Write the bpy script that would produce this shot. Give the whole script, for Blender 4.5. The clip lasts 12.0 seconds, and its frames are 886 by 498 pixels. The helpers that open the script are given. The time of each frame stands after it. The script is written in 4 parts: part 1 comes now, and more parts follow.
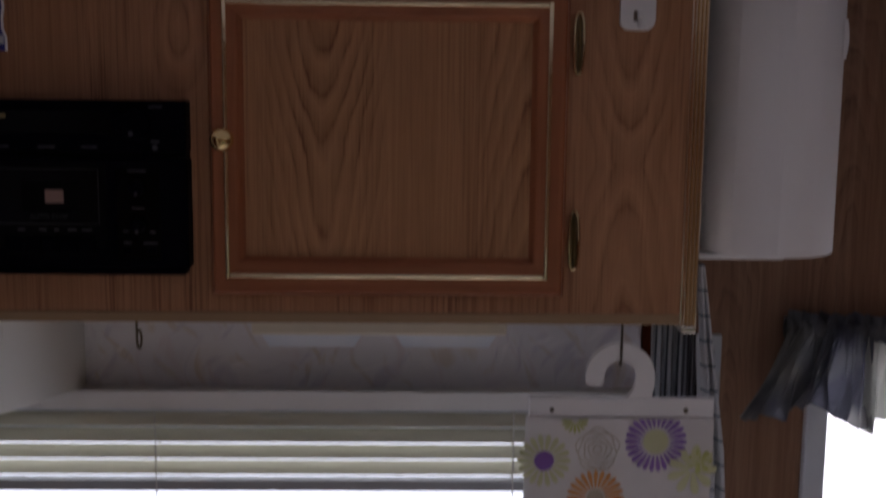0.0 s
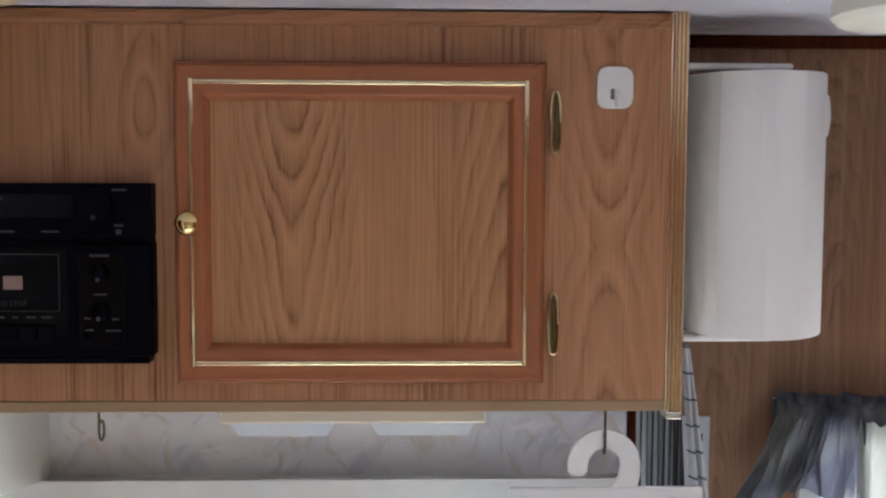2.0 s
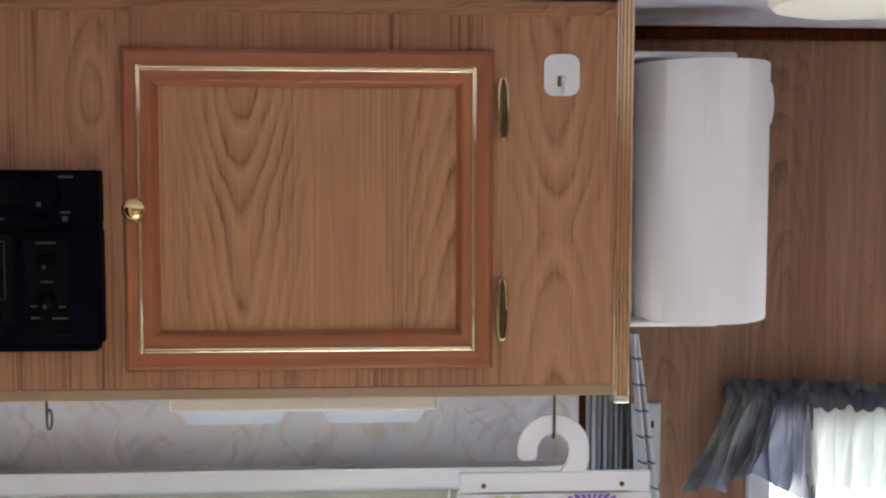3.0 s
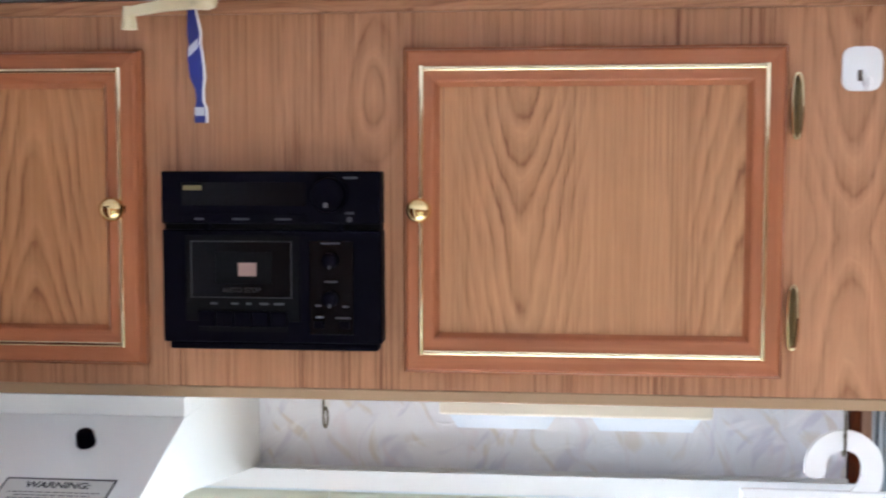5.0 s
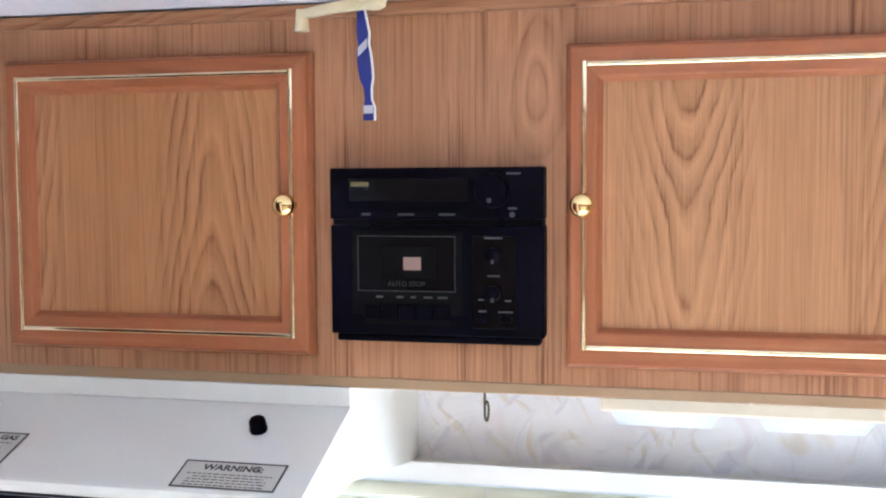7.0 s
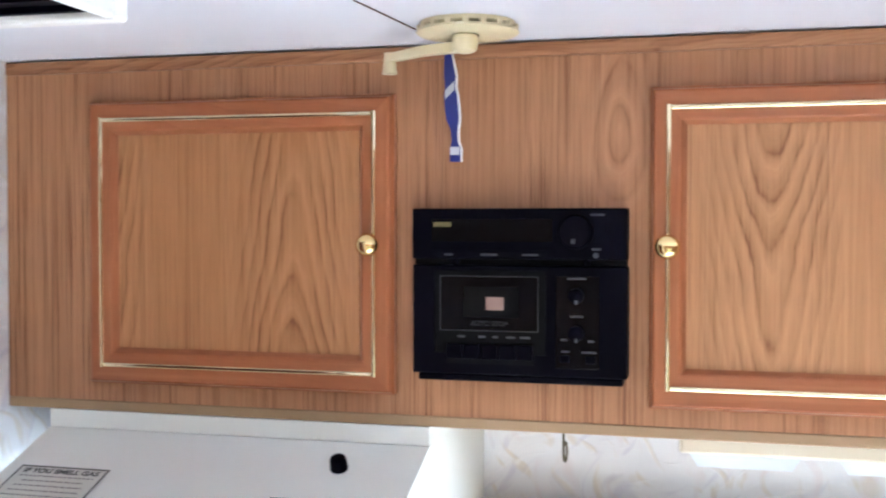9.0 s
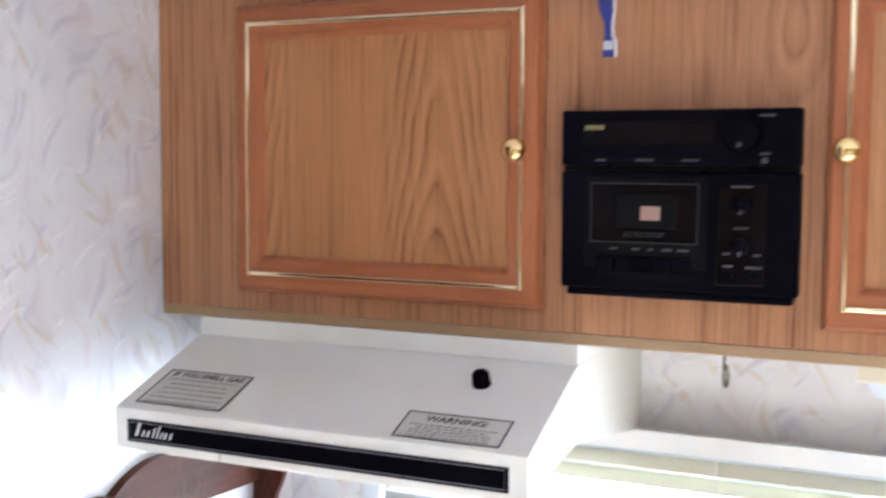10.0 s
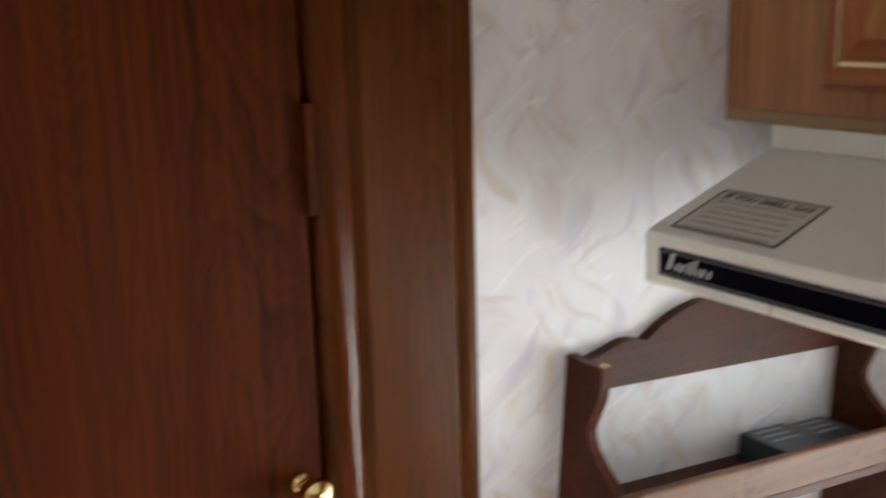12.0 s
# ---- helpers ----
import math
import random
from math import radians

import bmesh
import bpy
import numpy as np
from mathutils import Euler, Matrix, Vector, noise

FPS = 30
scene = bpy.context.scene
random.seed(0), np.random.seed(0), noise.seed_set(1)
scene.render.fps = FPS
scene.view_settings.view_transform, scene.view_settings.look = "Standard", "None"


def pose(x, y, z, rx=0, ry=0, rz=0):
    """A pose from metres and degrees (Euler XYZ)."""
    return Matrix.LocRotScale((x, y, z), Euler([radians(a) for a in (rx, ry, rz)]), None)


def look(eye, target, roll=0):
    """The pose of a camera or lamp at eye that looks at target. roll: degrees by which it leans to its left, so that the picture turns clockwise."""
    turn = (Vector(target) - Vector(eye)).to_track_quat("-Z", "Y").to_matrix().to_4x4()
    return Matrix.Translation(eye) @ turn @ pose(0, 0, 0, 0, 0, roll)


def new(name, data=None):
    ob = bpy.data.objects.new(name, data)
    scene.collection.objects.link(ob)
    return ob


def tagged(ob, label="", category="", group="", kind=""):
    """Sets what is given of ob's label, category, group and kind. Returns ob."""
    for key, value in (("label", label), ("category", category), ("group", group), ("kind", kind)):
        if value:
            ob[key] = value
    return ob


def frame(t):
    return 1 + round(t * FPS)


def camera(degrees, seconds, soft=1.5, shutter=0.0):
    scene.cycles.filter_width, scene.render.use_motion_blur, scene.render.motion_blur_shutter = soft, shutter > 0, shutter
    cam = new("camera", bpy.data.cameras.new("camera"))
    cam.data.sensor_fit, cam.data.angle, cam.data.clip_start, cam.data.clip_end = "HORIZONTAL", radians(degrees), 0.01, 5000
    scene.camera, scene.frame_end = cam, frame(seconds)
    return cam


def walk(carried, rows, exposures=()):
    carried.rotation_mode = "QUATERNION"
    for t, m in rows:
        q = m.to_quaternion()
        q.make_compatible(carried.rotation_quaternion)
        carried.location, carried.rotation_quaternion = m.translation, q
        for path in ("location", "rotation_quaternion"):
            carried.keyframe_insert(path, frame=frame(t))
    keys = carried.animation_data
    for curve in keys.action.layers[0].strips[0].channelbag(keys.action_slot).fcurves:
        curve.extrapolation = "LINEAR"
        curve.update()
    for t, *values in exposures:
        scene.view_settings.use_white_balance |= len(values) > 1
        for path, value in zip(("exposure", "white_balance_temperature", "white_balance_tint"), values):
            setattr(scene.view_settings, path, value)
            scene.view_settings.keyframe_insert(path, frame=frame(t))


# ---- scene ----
cam = camera(45.77, 12.0, soft=2.1, shutter=0.5)
# seconds, eye, yaw, pitch, roll
PATH = [
    (0, 0.2076, -1.1482, 1.8332, -1.282, -7.950, 0.614),
    (0.1, 0.2060, -1.1470, 1.8352, -1.376, -6.830, 0.700),
    (0.2, 0.2043, -1.1465, 1.8379, -1.610, -6.120, 0.800),
    (0.3, 0.2015, -1.1445, 1.8405, -1.845, -5.620, 0.880),
    (0.5, 0.1973, -1.1417, 1.8442, -2.212, -4.781, 1.065),
    (1, 0.2049, -1.1273, 1.8614, -1.839, -4.226, 0.824),
    (1.5, 0.2103, -1.1142, 1.8537, -1.523, -4.091, 0.502),
    (2, 0.2240, -1.1087, 1.8453, -1.839, -4.222, 0.245),
    (2.5, 0.2472, -1.1151, 1.8384, -3.060, -4.405, 0.149),
    (2.7, 0.2520, -1.1193, 1.8284, -3.715, -4.056, 0.132),
    (4.3, 0.1310, -1.0922, 1.8283, -0.721, -4.164, 0.220),
    (4.5, 0.1296, -1.0926, 1.8232, 1.071, -3.861, 0.109),
    (5, 0.1236, -1.0907, 1.8282, 5.391, -4.035, 0.038),
    (5.5, 0.1244, -1.0919, 1.8228, 9.175, -3.667, -0.054),
    (6, 0.1044, -1.1017, 1.8136, 10.631, -3.182, -0.277),
    (6.5, 0.1065, -1.1019, 1.8143, 12.272, -3.345, -0.335),
    (7, 0.1047, -1.1030, 1.8162, 13.182, -3.634, -0.272),
    (8.8, 0.0206, -1.1366, 1.8155, 12.423, -2.015, 0.132),
    (9, 0.0366, -1.1285, 1.8180, 14.002, -1.505, 0.060),
    (9.5, 0.0467, -1.1089, 1.8089, 17.827, -3.091, 0.149),
    (10, 0.0478, -1.0585, 1.7791, 23.665, -4.717, 0.328),
    (10.5, 0.0077, -0.9977, 1.7548, 29.501, -6.515, -0.078),
    (11, -0.0704, -0.9434, 1.7486, 34.323, -8.961, -1.057),
    (11.5, -0.0884, -0.8648, 1.7205, 44.027, -9.939, -1.039),
    (12, -0.0765, -0.7909, 1.7047, 57.644, -13.060, -1.504),
]
EXPOSURES = [(0, -0.93, 6500, 25), (0.2, -0.04, 6500, 22), (0.4, 0.06, 6250, 20), (0.7, 0.51, 6300, 14), (1.0, 0.66, 6280, 10), (1.5, 0.89, 6250, 10), (2.5, 1.21, 6300, 11), (4.5, 1.91, 5950, 8), (5.5, 2.54, 5750, 8), (6.5, 2.72, 5680, 7),
             (7.0, 2.60, 5780, 7), (9.0, 2.60, 5850, 5), (9.5, 2.78, 6000, 8), (10.0, 2.46, 6100, 9), (10.3, 2.36, 6200, 9), (10.7, 1.94, 6300, 9), (11.1, 1.19, 6800, 9), (11.6, 1.02, 7150, 9), (12.0, 1.25, 7300, 10)]
walk(cam, [(t, pose(x, y, z, 90 + pitch, 0, yaw) @ pose(0, 0, 0, 0, 0, roll)) for t, x, y, z, yaw, pitch, roll in PATH], EXPOSURES)

# ---- light ----
world = bpy.data.worlds.new("sky")
scene.world = world
world.use_nodes = True
wn = world.node_tree.nodes
sky = wn.new("ShaderNodeTexSky")
sky.sky_type, sky.sun_disc = "NISHITA", False
sky.sun_elevation, sky.sun_rotation = radians(42), radians(174)
world.node_tree.links.new(sky.outputs[0], wn["Background"].inputs[0])
wn["Background"].inputs[1].default_value = 0.08

sun = new("sun", bpy.data.lights.new("sun", "SUN"))
sun.data.energy, sun.data.angle, sun.data.color = 5.0, radians(0.5), (1, 0.95, 0.88)
sun.matrix_world = look((0.8, -4.0, 3.6), (0.4, -0.02, 0.0))


def window_light(name, x, y, z, w, h, watts, turn, color=(0.93, 0.96, 1.0)):
    """Sky light in a window's opening; turn 0 shines along -y, 180 along +y, 90 along +x."""
    lamp = new(name, bpy.data.lights.new(name, "AREA"))
    lamp.data.shape, lamp.data.size, lamp.data.size_y = "RECTANGLE", w, h
    lamp.data.energy, lamp.data.color = watts, color
    lamp.matrix_world = pose(x, y, z, -90, 0, turn)
    return lamp


# room: left wall, back wall, right wall, front wall, ceiling
XL, YB, XR, YF, ZC = -0.80, 0.30, 2.30, -2.10, 2.014
window_light("window_light_kitchen", -0.13, YB + 0.075, 1.10, 1.16, 0.62, 10.0, 0, (0.80, 0.90, 1.0))
window_light("window_light_dinette", 1.10, YB + 0.075, 1.22, 0.70, 0.70, 10.0, 0)
window_light("window_light_front", 0.55, YF - 0.075, 0.80, 1.50, 1.16, 0.3, 180)


# ---- materials ----
def nodes_of(name, rough=0.5, metal=0.0):
    m = bpy.data.materials.new(name)
    m.use_nodes = True
    b = m.node_tree.nodes["Principled BSDF"]
    b.inputs["Roughness"].default_value, b.inputs["Metallic"].default_value = rough, metal
    return m, m.node_tree.nodes, m.node_tree.links, b


def math_node(n, l, op, a, b=None):
    q = n.new("ShaderNodeMath")
    q.operation = op
    for k, v in ((0, a), (1, b)):
        if v is None:
            continue
        if isinstance(v, (int, float)):
            q.inputs[k].default_value = v
        else:
            l.new(v, q.inputs[k])
    return q.outputs[0]


def coords(n, l, scale, jitter=0.0):
    tc, mp = n.new("ShaderNodeTexCoord"), n.new("ShaderNodeMapping")
    mp.inputs["Scale"].default_value = scale
    l.new(tc.outputs["Object"], mp.inputs["Vector"])
    if jitter:
        info, cx = n.new("ShaderNodeObjectInfo"), n.new("ShaderNodeCombineXYZ")
        v = math_node(n, l, "MULTIPLY", info.outputs["Random"], jitter)
        for k in range(3):
            l.new(v, cx.inputs[k])
        l.new(cx.outputs[0], mp.inputs["Location"])
    return mp.outputs["Vector"]


def noise_tex(n, l, vec, scale, detail=3.0, rough=0.5, distort=0.0):
    t = n.new("ShaderNodeTexNoise")
    t.inputs["Scale"].default_value, t.inputs["Detail"].default_value = scale, detail
    t.inputs["Roughness"].default_value, t.inputs["Distortion"].default_value = rough, distort
    l.new(vec, t.inputs["Vector"])
    return t.outputs["Fac"]


def ramp(n, l, fac, stops):
    r = n.new("ShaderNodeValToRGB")
    while len(r.color_ramp.elements) < len(stops):
        r.color_ramp.elements.new(0.5)
    for e, (p, c) in zip(r.color_ramp.elements, stops):
        e.position, e.color = p, (*c, 1) if len(c) == 3 else c
    l.new(fac, r.inputs[0])
    return r.outputs[0]


def mix(n, l, fac, a, b, kind="MIX"):
    q = n.new("ShaderNodeMix")
    q.data_type, q.blend_type = "RGBA", kind
    for k, v in ((0, fac), (6, a), (7, b)):
        if isinstance(v, (int, float)):
            q.inputs[k].default_value = v
        elif isinstance(v, tuple):
            q.inputs[k].default_value = (*v, 1)
        else:
            l.new(v, q.inputs[k])
    return q.outputs[2]


def bump(n, l, b, height, strength, distance=0.001):
    q = n.new("ShaderNodeBump")
    q.inputs["Strength"].default_value, q.inputs["Distance"].default_value = strength, distance
    l.new(height, q.inputs["Height"])
    l.new(q.outputs[0], b.inputs["Normal"])


def plain(name, color, rough=0.5, metal=0.0, grain=0.04, size=60, relief=0.05, gloss=0.5, dent=0.0006):
    """Paint, plastic or metal with slight mottling and fine relief."""
    m, n, l, b = nodes_of(name, rough, metal)
    b.inputs["Specular IOR Level"].default_value = gloss
    v = coords(n, l, (1, 1, 1))
    big, fine = noise_tex(n, l, v, 6, 4), noise_tex(n, l, v, size, 3)
    c = mix(n, l, math_node(n, l, "MULTIPLY", big, grain * 4), color, tuple(x * 0.82 for x in color))
    l.new(c, b.inputs["Base Color"])
    r = math_node(n, l, "ADD", math_node(n, l, "MULTIPLY", fine, 0.12), rough - 0.06)
    l.new(r, b.inputs["Roughness"])
    bump(n, l, b, fine, relief, dent)
    return m


def wood(name, light, dark, axis="z", rough=0.38, figure=1.0, contrast=1.15, jitter=7.0, pitch=0.088, gloss=0.3, hearts=(), up=1):
    """Flat-sawn oak veneer: nested arches along the grain, straight lines beside them, long open pores."""
    m, n, l, b = nodes_of(name, rough)
    b.inputs["Specular IOR Level"].default_value = gloss
    k3 = "xyz".index(axis)
    long_ = tuple(0.20 if i == k3 else 1 for i in range(3))
    thin = tuple(0.025 if i == k3 else 1 for i in range(3))
    sep = n.new("ShaderNodeSeparateXYZ")
    l.new(coords(n, l, (1, 1, 1), jitter), sep.inputs[0])
    along = sep.outputs[k3]
    across = math_node(n, l, "ADD", sep.outputs[2 if axis == "x" else 0], sep.outputs[1])
    v = coords(n, l, long_, jitter)
    sway = math_node(n, l, "MULTIPLY", noise_tex(n, l, v, 6.0, 1.5), 0.20)
    moved = math_node(n, l, "ADD", across, math_node(n, l, "SUBTRACT", sway, 0.10) if not hearts else math_node(n, l, "MULTIPLY", math_node(n, l, "SUBTRACT", sway, 0.10), 0.30))
    off = math_node(n, l, "PINGPONG", moved, pitch)
    for i, h in enumerate(hearts):
        d = math_node(n, l, "ABSOLUTE", math_node(n, l, "SUBTRACT", moved, h))
        off = d if i == 0 else math_node(n, l, "MINIMUM", off, d)
    arch = math_node(n, l, "SQRT", math_node(n, l, "ADD", math_node(n, l, "POWER", math_node(n, l, "MULTIPLY", off, 100.0), 2.0), 0.7 if hearts else 4.0))
    lv = math_node(n, l, "ADD", arch, math_node(n, l, "MULTIPLY", along, (15.0 if hearts else 11.0) * up))
    lv = math_node(n, l, "ADD", lv, math_node(n, l, "MULTIPLY", noise_tex(n, l, v, 10.0, 2.0), 5.2 if hearts else 7.0))
    lv = math_node(n, l, "ADD", lv, math_node(n, l, "MULTIPLY", noise_tex(n, l, coords(n, l, tuple(0.55 if i == k3 else 1 for i in range(3)), jitter), 26, 2), 1.5))
    lv = math_node(n, l, "ADD", lv, math_node(n, l, "MULTIPLY", noise_tex(n, l, v, 60, 2), 0.7))
    ring = math_node(n, l, "FRACT", lv)
    late = ramp(n, l, ring, [(0.0, (0.25,) * 3), (0.14, (0, 0, 0)), (0.40, (0.08,) * 3), (0.70, (0.5,) * 3), (0.88, (1, 1, 1)), (1.0, (0.25,) * 3)])
    lines = ramp(n, l, math_node(n, l, "FRACT", math_node(n, l, "MULTIPLY", lv, 3.0)), [(0.0, (0.3,) * 3), (0.3, (0, 0, 0)), (0.8, (1, 1, 1)), (1.0, (0.3,) * 3)])
    core = ramp(n, l, math_node(n, l, "DIVIDE", off, pitch), [(0.0, (1, 1, 1)), (0.35, (0.80,) * 3), (0.80, (0.42 if hearts else 0.16,) * 3)])
    where = ramp(n, l, noise_tex(n, l, coords(n, l, long_, jitter * 3), 6.0, 1), [(0.40, (0.62 if hearts else 0.30,) * 3), (0.58, (1, 1, 1))])
    fib = noise_tex(n, l, coords(n, l, thin, jitter), 560, 2, 0.6)
    fib2 = noise_tex(n, l, coords(n, l, thin, jitter), 85, 5, 0.75)
    tone = noise_tex(n, l, coords(n, l, thin, jitter * 2), 18, 2)
    pores = ramp(n, l, fib, [(0.36, (1, 1, 1)), (0.52, (0, 0, 0))])
    streak = ramp(n, l, fib2, [(0.44, (0, 0, 0)), (0.66, (1, 1, 1))])
    k = math_node(n, l, "MULTIPLY", late, math_node(n, l, "ADD", math_node(n, l, "MULTIPLY", fib2, 0.9), 0.20))
    k = math_node(n, l, "MULTIPLY", k, math_node(n, l, "MULTIPLY", where, core))
    k = math_node(n, l, "MULTIPLY", k, 1.30 * contrast * figure)
    k = math_node(n, l, "ADD", k, math_node(n, l, "MULTIPLY", math_node(n, l, "MULTIPLY", lines, fib2), 0.40 * contrast))
    k = math_node(n, l, "ADD", k, math_node(n, l, "MULTIPLY", pores, 0.14 * contrast))
    k = math_node(n, l, "ADD", k, math_node(n, l, "MULTIPLY", streak, 0.30 * contrast))
    k = math_node(n, l, "MINIMUM", k, 1.0)
    c = mix(n, l, k, light, dark)
    bands = ramp(n, l, tone, [(0.36, (0, 0, 0)), (0.64, (1, 1, 1))])
    c = mix(n, l, math_node(n, l, "MULTIPLY", bands, 0.55), c, (light[0] * 0.66, light[1] * 0.56, light[2] * 0.48))
    blot = ramp(n, l, noise_tex(n, l, coords(n, l, tuple(0.30 if i == k3 else 1 for i in range(3)), jitter + 1.3), 34, 4, 0.6), [(0.38, (0, 0, 0)), (0.66, (1, 1, 1))])
    c = mix(n, l, math_node(n, l, "MULTIPLY", blot, 0.20), c, tuple(x * 0.55 for x in light))
    pale = ramp(n, l, noise_tex(n, l, coords(n, l, thin, jitter + 2.7), 130, 3, 0.6), [(0.50, (0, 0, 0)), (0.68, (1, 1, 1))])
    c = mix(n, l, math_node(n, l, "MULTIPLY", pale, 0.36), c, (min(light[0] * 1.22, 0.8), light[1] * 1.32, light[2] * 1.40))
    l.new(c, b.inputs["Base Color"])
    l.new(math_node(n, l, "ADD", math_node(n, l, "MULTIPLY", fib2, 0.16), rough - 0.08), b.inputs["Roughness"])
    bump(n, l, b, fib, 0.12, 0.0004)
    return m


def veneer(name, light, dark, figures, rough=0.38, gloss=0.3, bars=0.5, seed=0.0, plain_grain=1.0, figure=1.0):
    """Printed oak veneer on an upright face: fine straight fibre, broad tone bands, and set figures.
    figures: (kind, x, z, half width, ring width across, ring length along); 'vee' opens upwards, 'arch' downwards,
    'cross' both ways from its middle, 'eye' is a closed oval."""
    m, n, l, b = nodes_of(name, rough)
    b.inputs["Specular IOR Level"].default_value = gloss

    def mm(op, p, q=None):
        return math_node(n, l, op, p, q)

    def grain(sx, sz, detail=2.0, r=0.5, off=0.0):
        mp = n.new("ShaderNodeMapping")
        mp.inputs["Scale"].default_value = (sx, 1, sz)
        mp.inputs["Location"].default_value = (seed + off, seed * 0.7, off * 1.3)
        l.new(pos.outputs["Object"], mp.inputs["Vector"])
        return noise_tex(n, l, mp.outputs[0], 1.0, detail, r)

    pos, sep = n.new("ShaderNodeTexCoord"), n.new("ShaderNodeSeparateXYZ")
    l.new(pos.outputs["Object"], sep.inputs[0])
    wob = mm("ADD", mm("MULTIPLY", mm("SUBTRACT", grain(16, 5, 2), 0.5), 0.013), mm("MULTIPLY", mm("SUBTRACT", grain(70, 16, 2, 0.6, 5.0), 0.5), 0.0032))
    x, z = mm("ADD", sep.outputs[0], wob), sep.outputs[2]
    fine, fine2 = grain(900, 14, 2, 0.6), grain(420, 6, 3, 0.65, 2.0)
    mid, broad = grain(210, 2.6, 4, 0.7, 7.0), grain(26, 1.1, 2, 0.5, 9.0)
    # straight grain: groups of thin dark lines of uneven width
    group = ramp(n, l, grain(22, 1.5, 1, 0.5, 13.0), [(0.42, (0.22,) * 3), (0.60, (1, 1, 1))])
    lines = ramp(n, l, mid, [(0.49, (0, 0, 0)), (0.54, (0.55,) * 3), (0.61, (1, 1, 1))])
    k = mm("MULTIPLY", mm("MULTIPLY", lines, group), bars)
    pale = mm("MULTIPLY", broad, 0.0)
    for i, (kind, fx, fz, w, across, along) in enumerate(figures):
        dx, dz = mm("SUBTRACT", x, fx), mm("SUBTRACT", z, fz)
        ax = mm("MULTIPLY", dx, 1 / across)
        if kind == "eye":
            az = mm("MULTIPLY", dz, 1 / along)
            r = mm("SQRT", mm("ADD", mm("POWER", mm("ABSOLUTE", ax), 2.0), mm("POWER", mm("ABSOLUTE", az), 2.0)))
            far = mm("MULTIPLY", r, across)
        else:
            if kind == "cross":
                dz = mm("MULTIPLY", mm("ABSOLUTE", dz), -1.0)
            elif kind == "vee":
                dz = mm("MULTIPLY", dz, -1.0)
            r = mm("ADD", mm("SQRT", mm("ADD", mm("POWER", mm("ABSOLUTE", ax), 2.0), 1.6)), mm("MULTIPLY", dz, 1 / along))
            far = mm("ABSOLUTE", dx)
        r = mm("ADD", r, mm("MULTIPLY", grain(8, 7, 1, 0.5, 20.0 + i), 1.9))
        r = mm("ADD", r, mm("MULTIPLY", grain(80, 30, 3, 0.6, 30.0 + i), 0.42))
        ring = mm("FRACT", r)
        late = ramp(n, l, ring, [(0.0, (0.45,) * 3), (0.07, (0.04,) * 3), (0.35, (0, 0, 0)), (0.66, (0.18,) * 3), (0.82, (0.50,) * 3), (0.93, (1, 1, 1)), (1.0, (0.45,) * 3)])
        inner = ramp(n, l, mm("FRACT", mm("MULTIPLY", r, 3.0)), [(0.0, (0.4,) * 3), (0.20, (0, 0, 0)), (0.70, (0.25,) * 3), (0.88, (1, 1, 1)), (1.0, (0.4,) * 3)])
        late = mm("MAXIMUM", late, mm("MULTIPLY", mm("MULTIPLY", inner, mid), 0.62))
        late = mm("MULTIPLY", late, ramp(n, l, grain(40, 9, 2, 0.5, 40.0 + i), [(0.36, (0.25,) * 3), (0.62, (1.1,) * 3)]))
        late = mm("MULTIPLY", late, mm("ADD", mm("MULTIPLY", fine2, 0.9 * figure), 0.45 * figure))
        early = ramp(n, l, ring, [(0.10, (0, 0, 0)), (0.24, (1, 1, 1)), (0.50, (0, 0, 0))])
        inside = ramp(n, l, mm("DIVIDE", far, w), [(0.30, (1, 1, 1)), (1.0, (0, 0, 0))])
        k = mix(n, l, inside, k, late)
        pale = mm("MAXIMUM", pale, mm("MULTIPLY", early, inside))
    k = mm("ADD", k, mm("MULTIPLY", ramp(n, l, fine, [(0.34, (1, 1, 1)), (0.50, (0, 0, 0))]), 0.16 * plain_grain))
    k = mm("ADD", k, mm("MULTIPLY", ramp(n, l, fine2, [(0.50, (0, 0, 0)), (0.72, (1, 1, 1))]), 0.22 * plain_grain))
    k = mm("MINIMUM", mm("MULTIPLY", k, 0.92), 1.0)
    c = mix(n, l, k, light, dark)
    c = mix(n, l, mm("MULTIPLY", ramp(n, l, broad, [(0.36, (0, 0, 0)), (0.66, (1, 1, 1))]), 0.42), c, tuple(q * f for q, f in zip(light, (0.72, 0.66, 0.60))))
    c = mix(n, l, mm("MULTIPLY", ramp(n, l, grain(230, 2.0, 3, 0.6, 50.0), [(0.50, (0, 0, 0)), (0.70, (1, 1, 1))]), 0.34), c, tuple(min(0.8, q * f) for q, f in zip(light, (1.22, 1.34, 1.45))))
    c = mix(n, l, mm("MULTIPLY", mm("MULTIPLY", pale, mid), 0.80), c, tuple(min(0.8, q * f) for q, f in zip(light, (1.25, 1.36, 1.45))))
    blot = ramp(n, l, grain(30, 22, 3, 0.6, 60.0), [(0.40, (0, 0, 0)), (0.68, (1, 1, 1))])
    c = mix(n, l, mm("MULTIPLY", blot, 0.16), c, tuple(q * 0.62 for q in light))
    l.new(c, b.inputs["Base Color"])
    l.new(mm("ADD", mm("MULTIPLY", fine2, 0.16), rough - 0.08), b.inputs["Roughness"])
    bump(n, l, b, fine, 0.12, 0.0004)
    return m


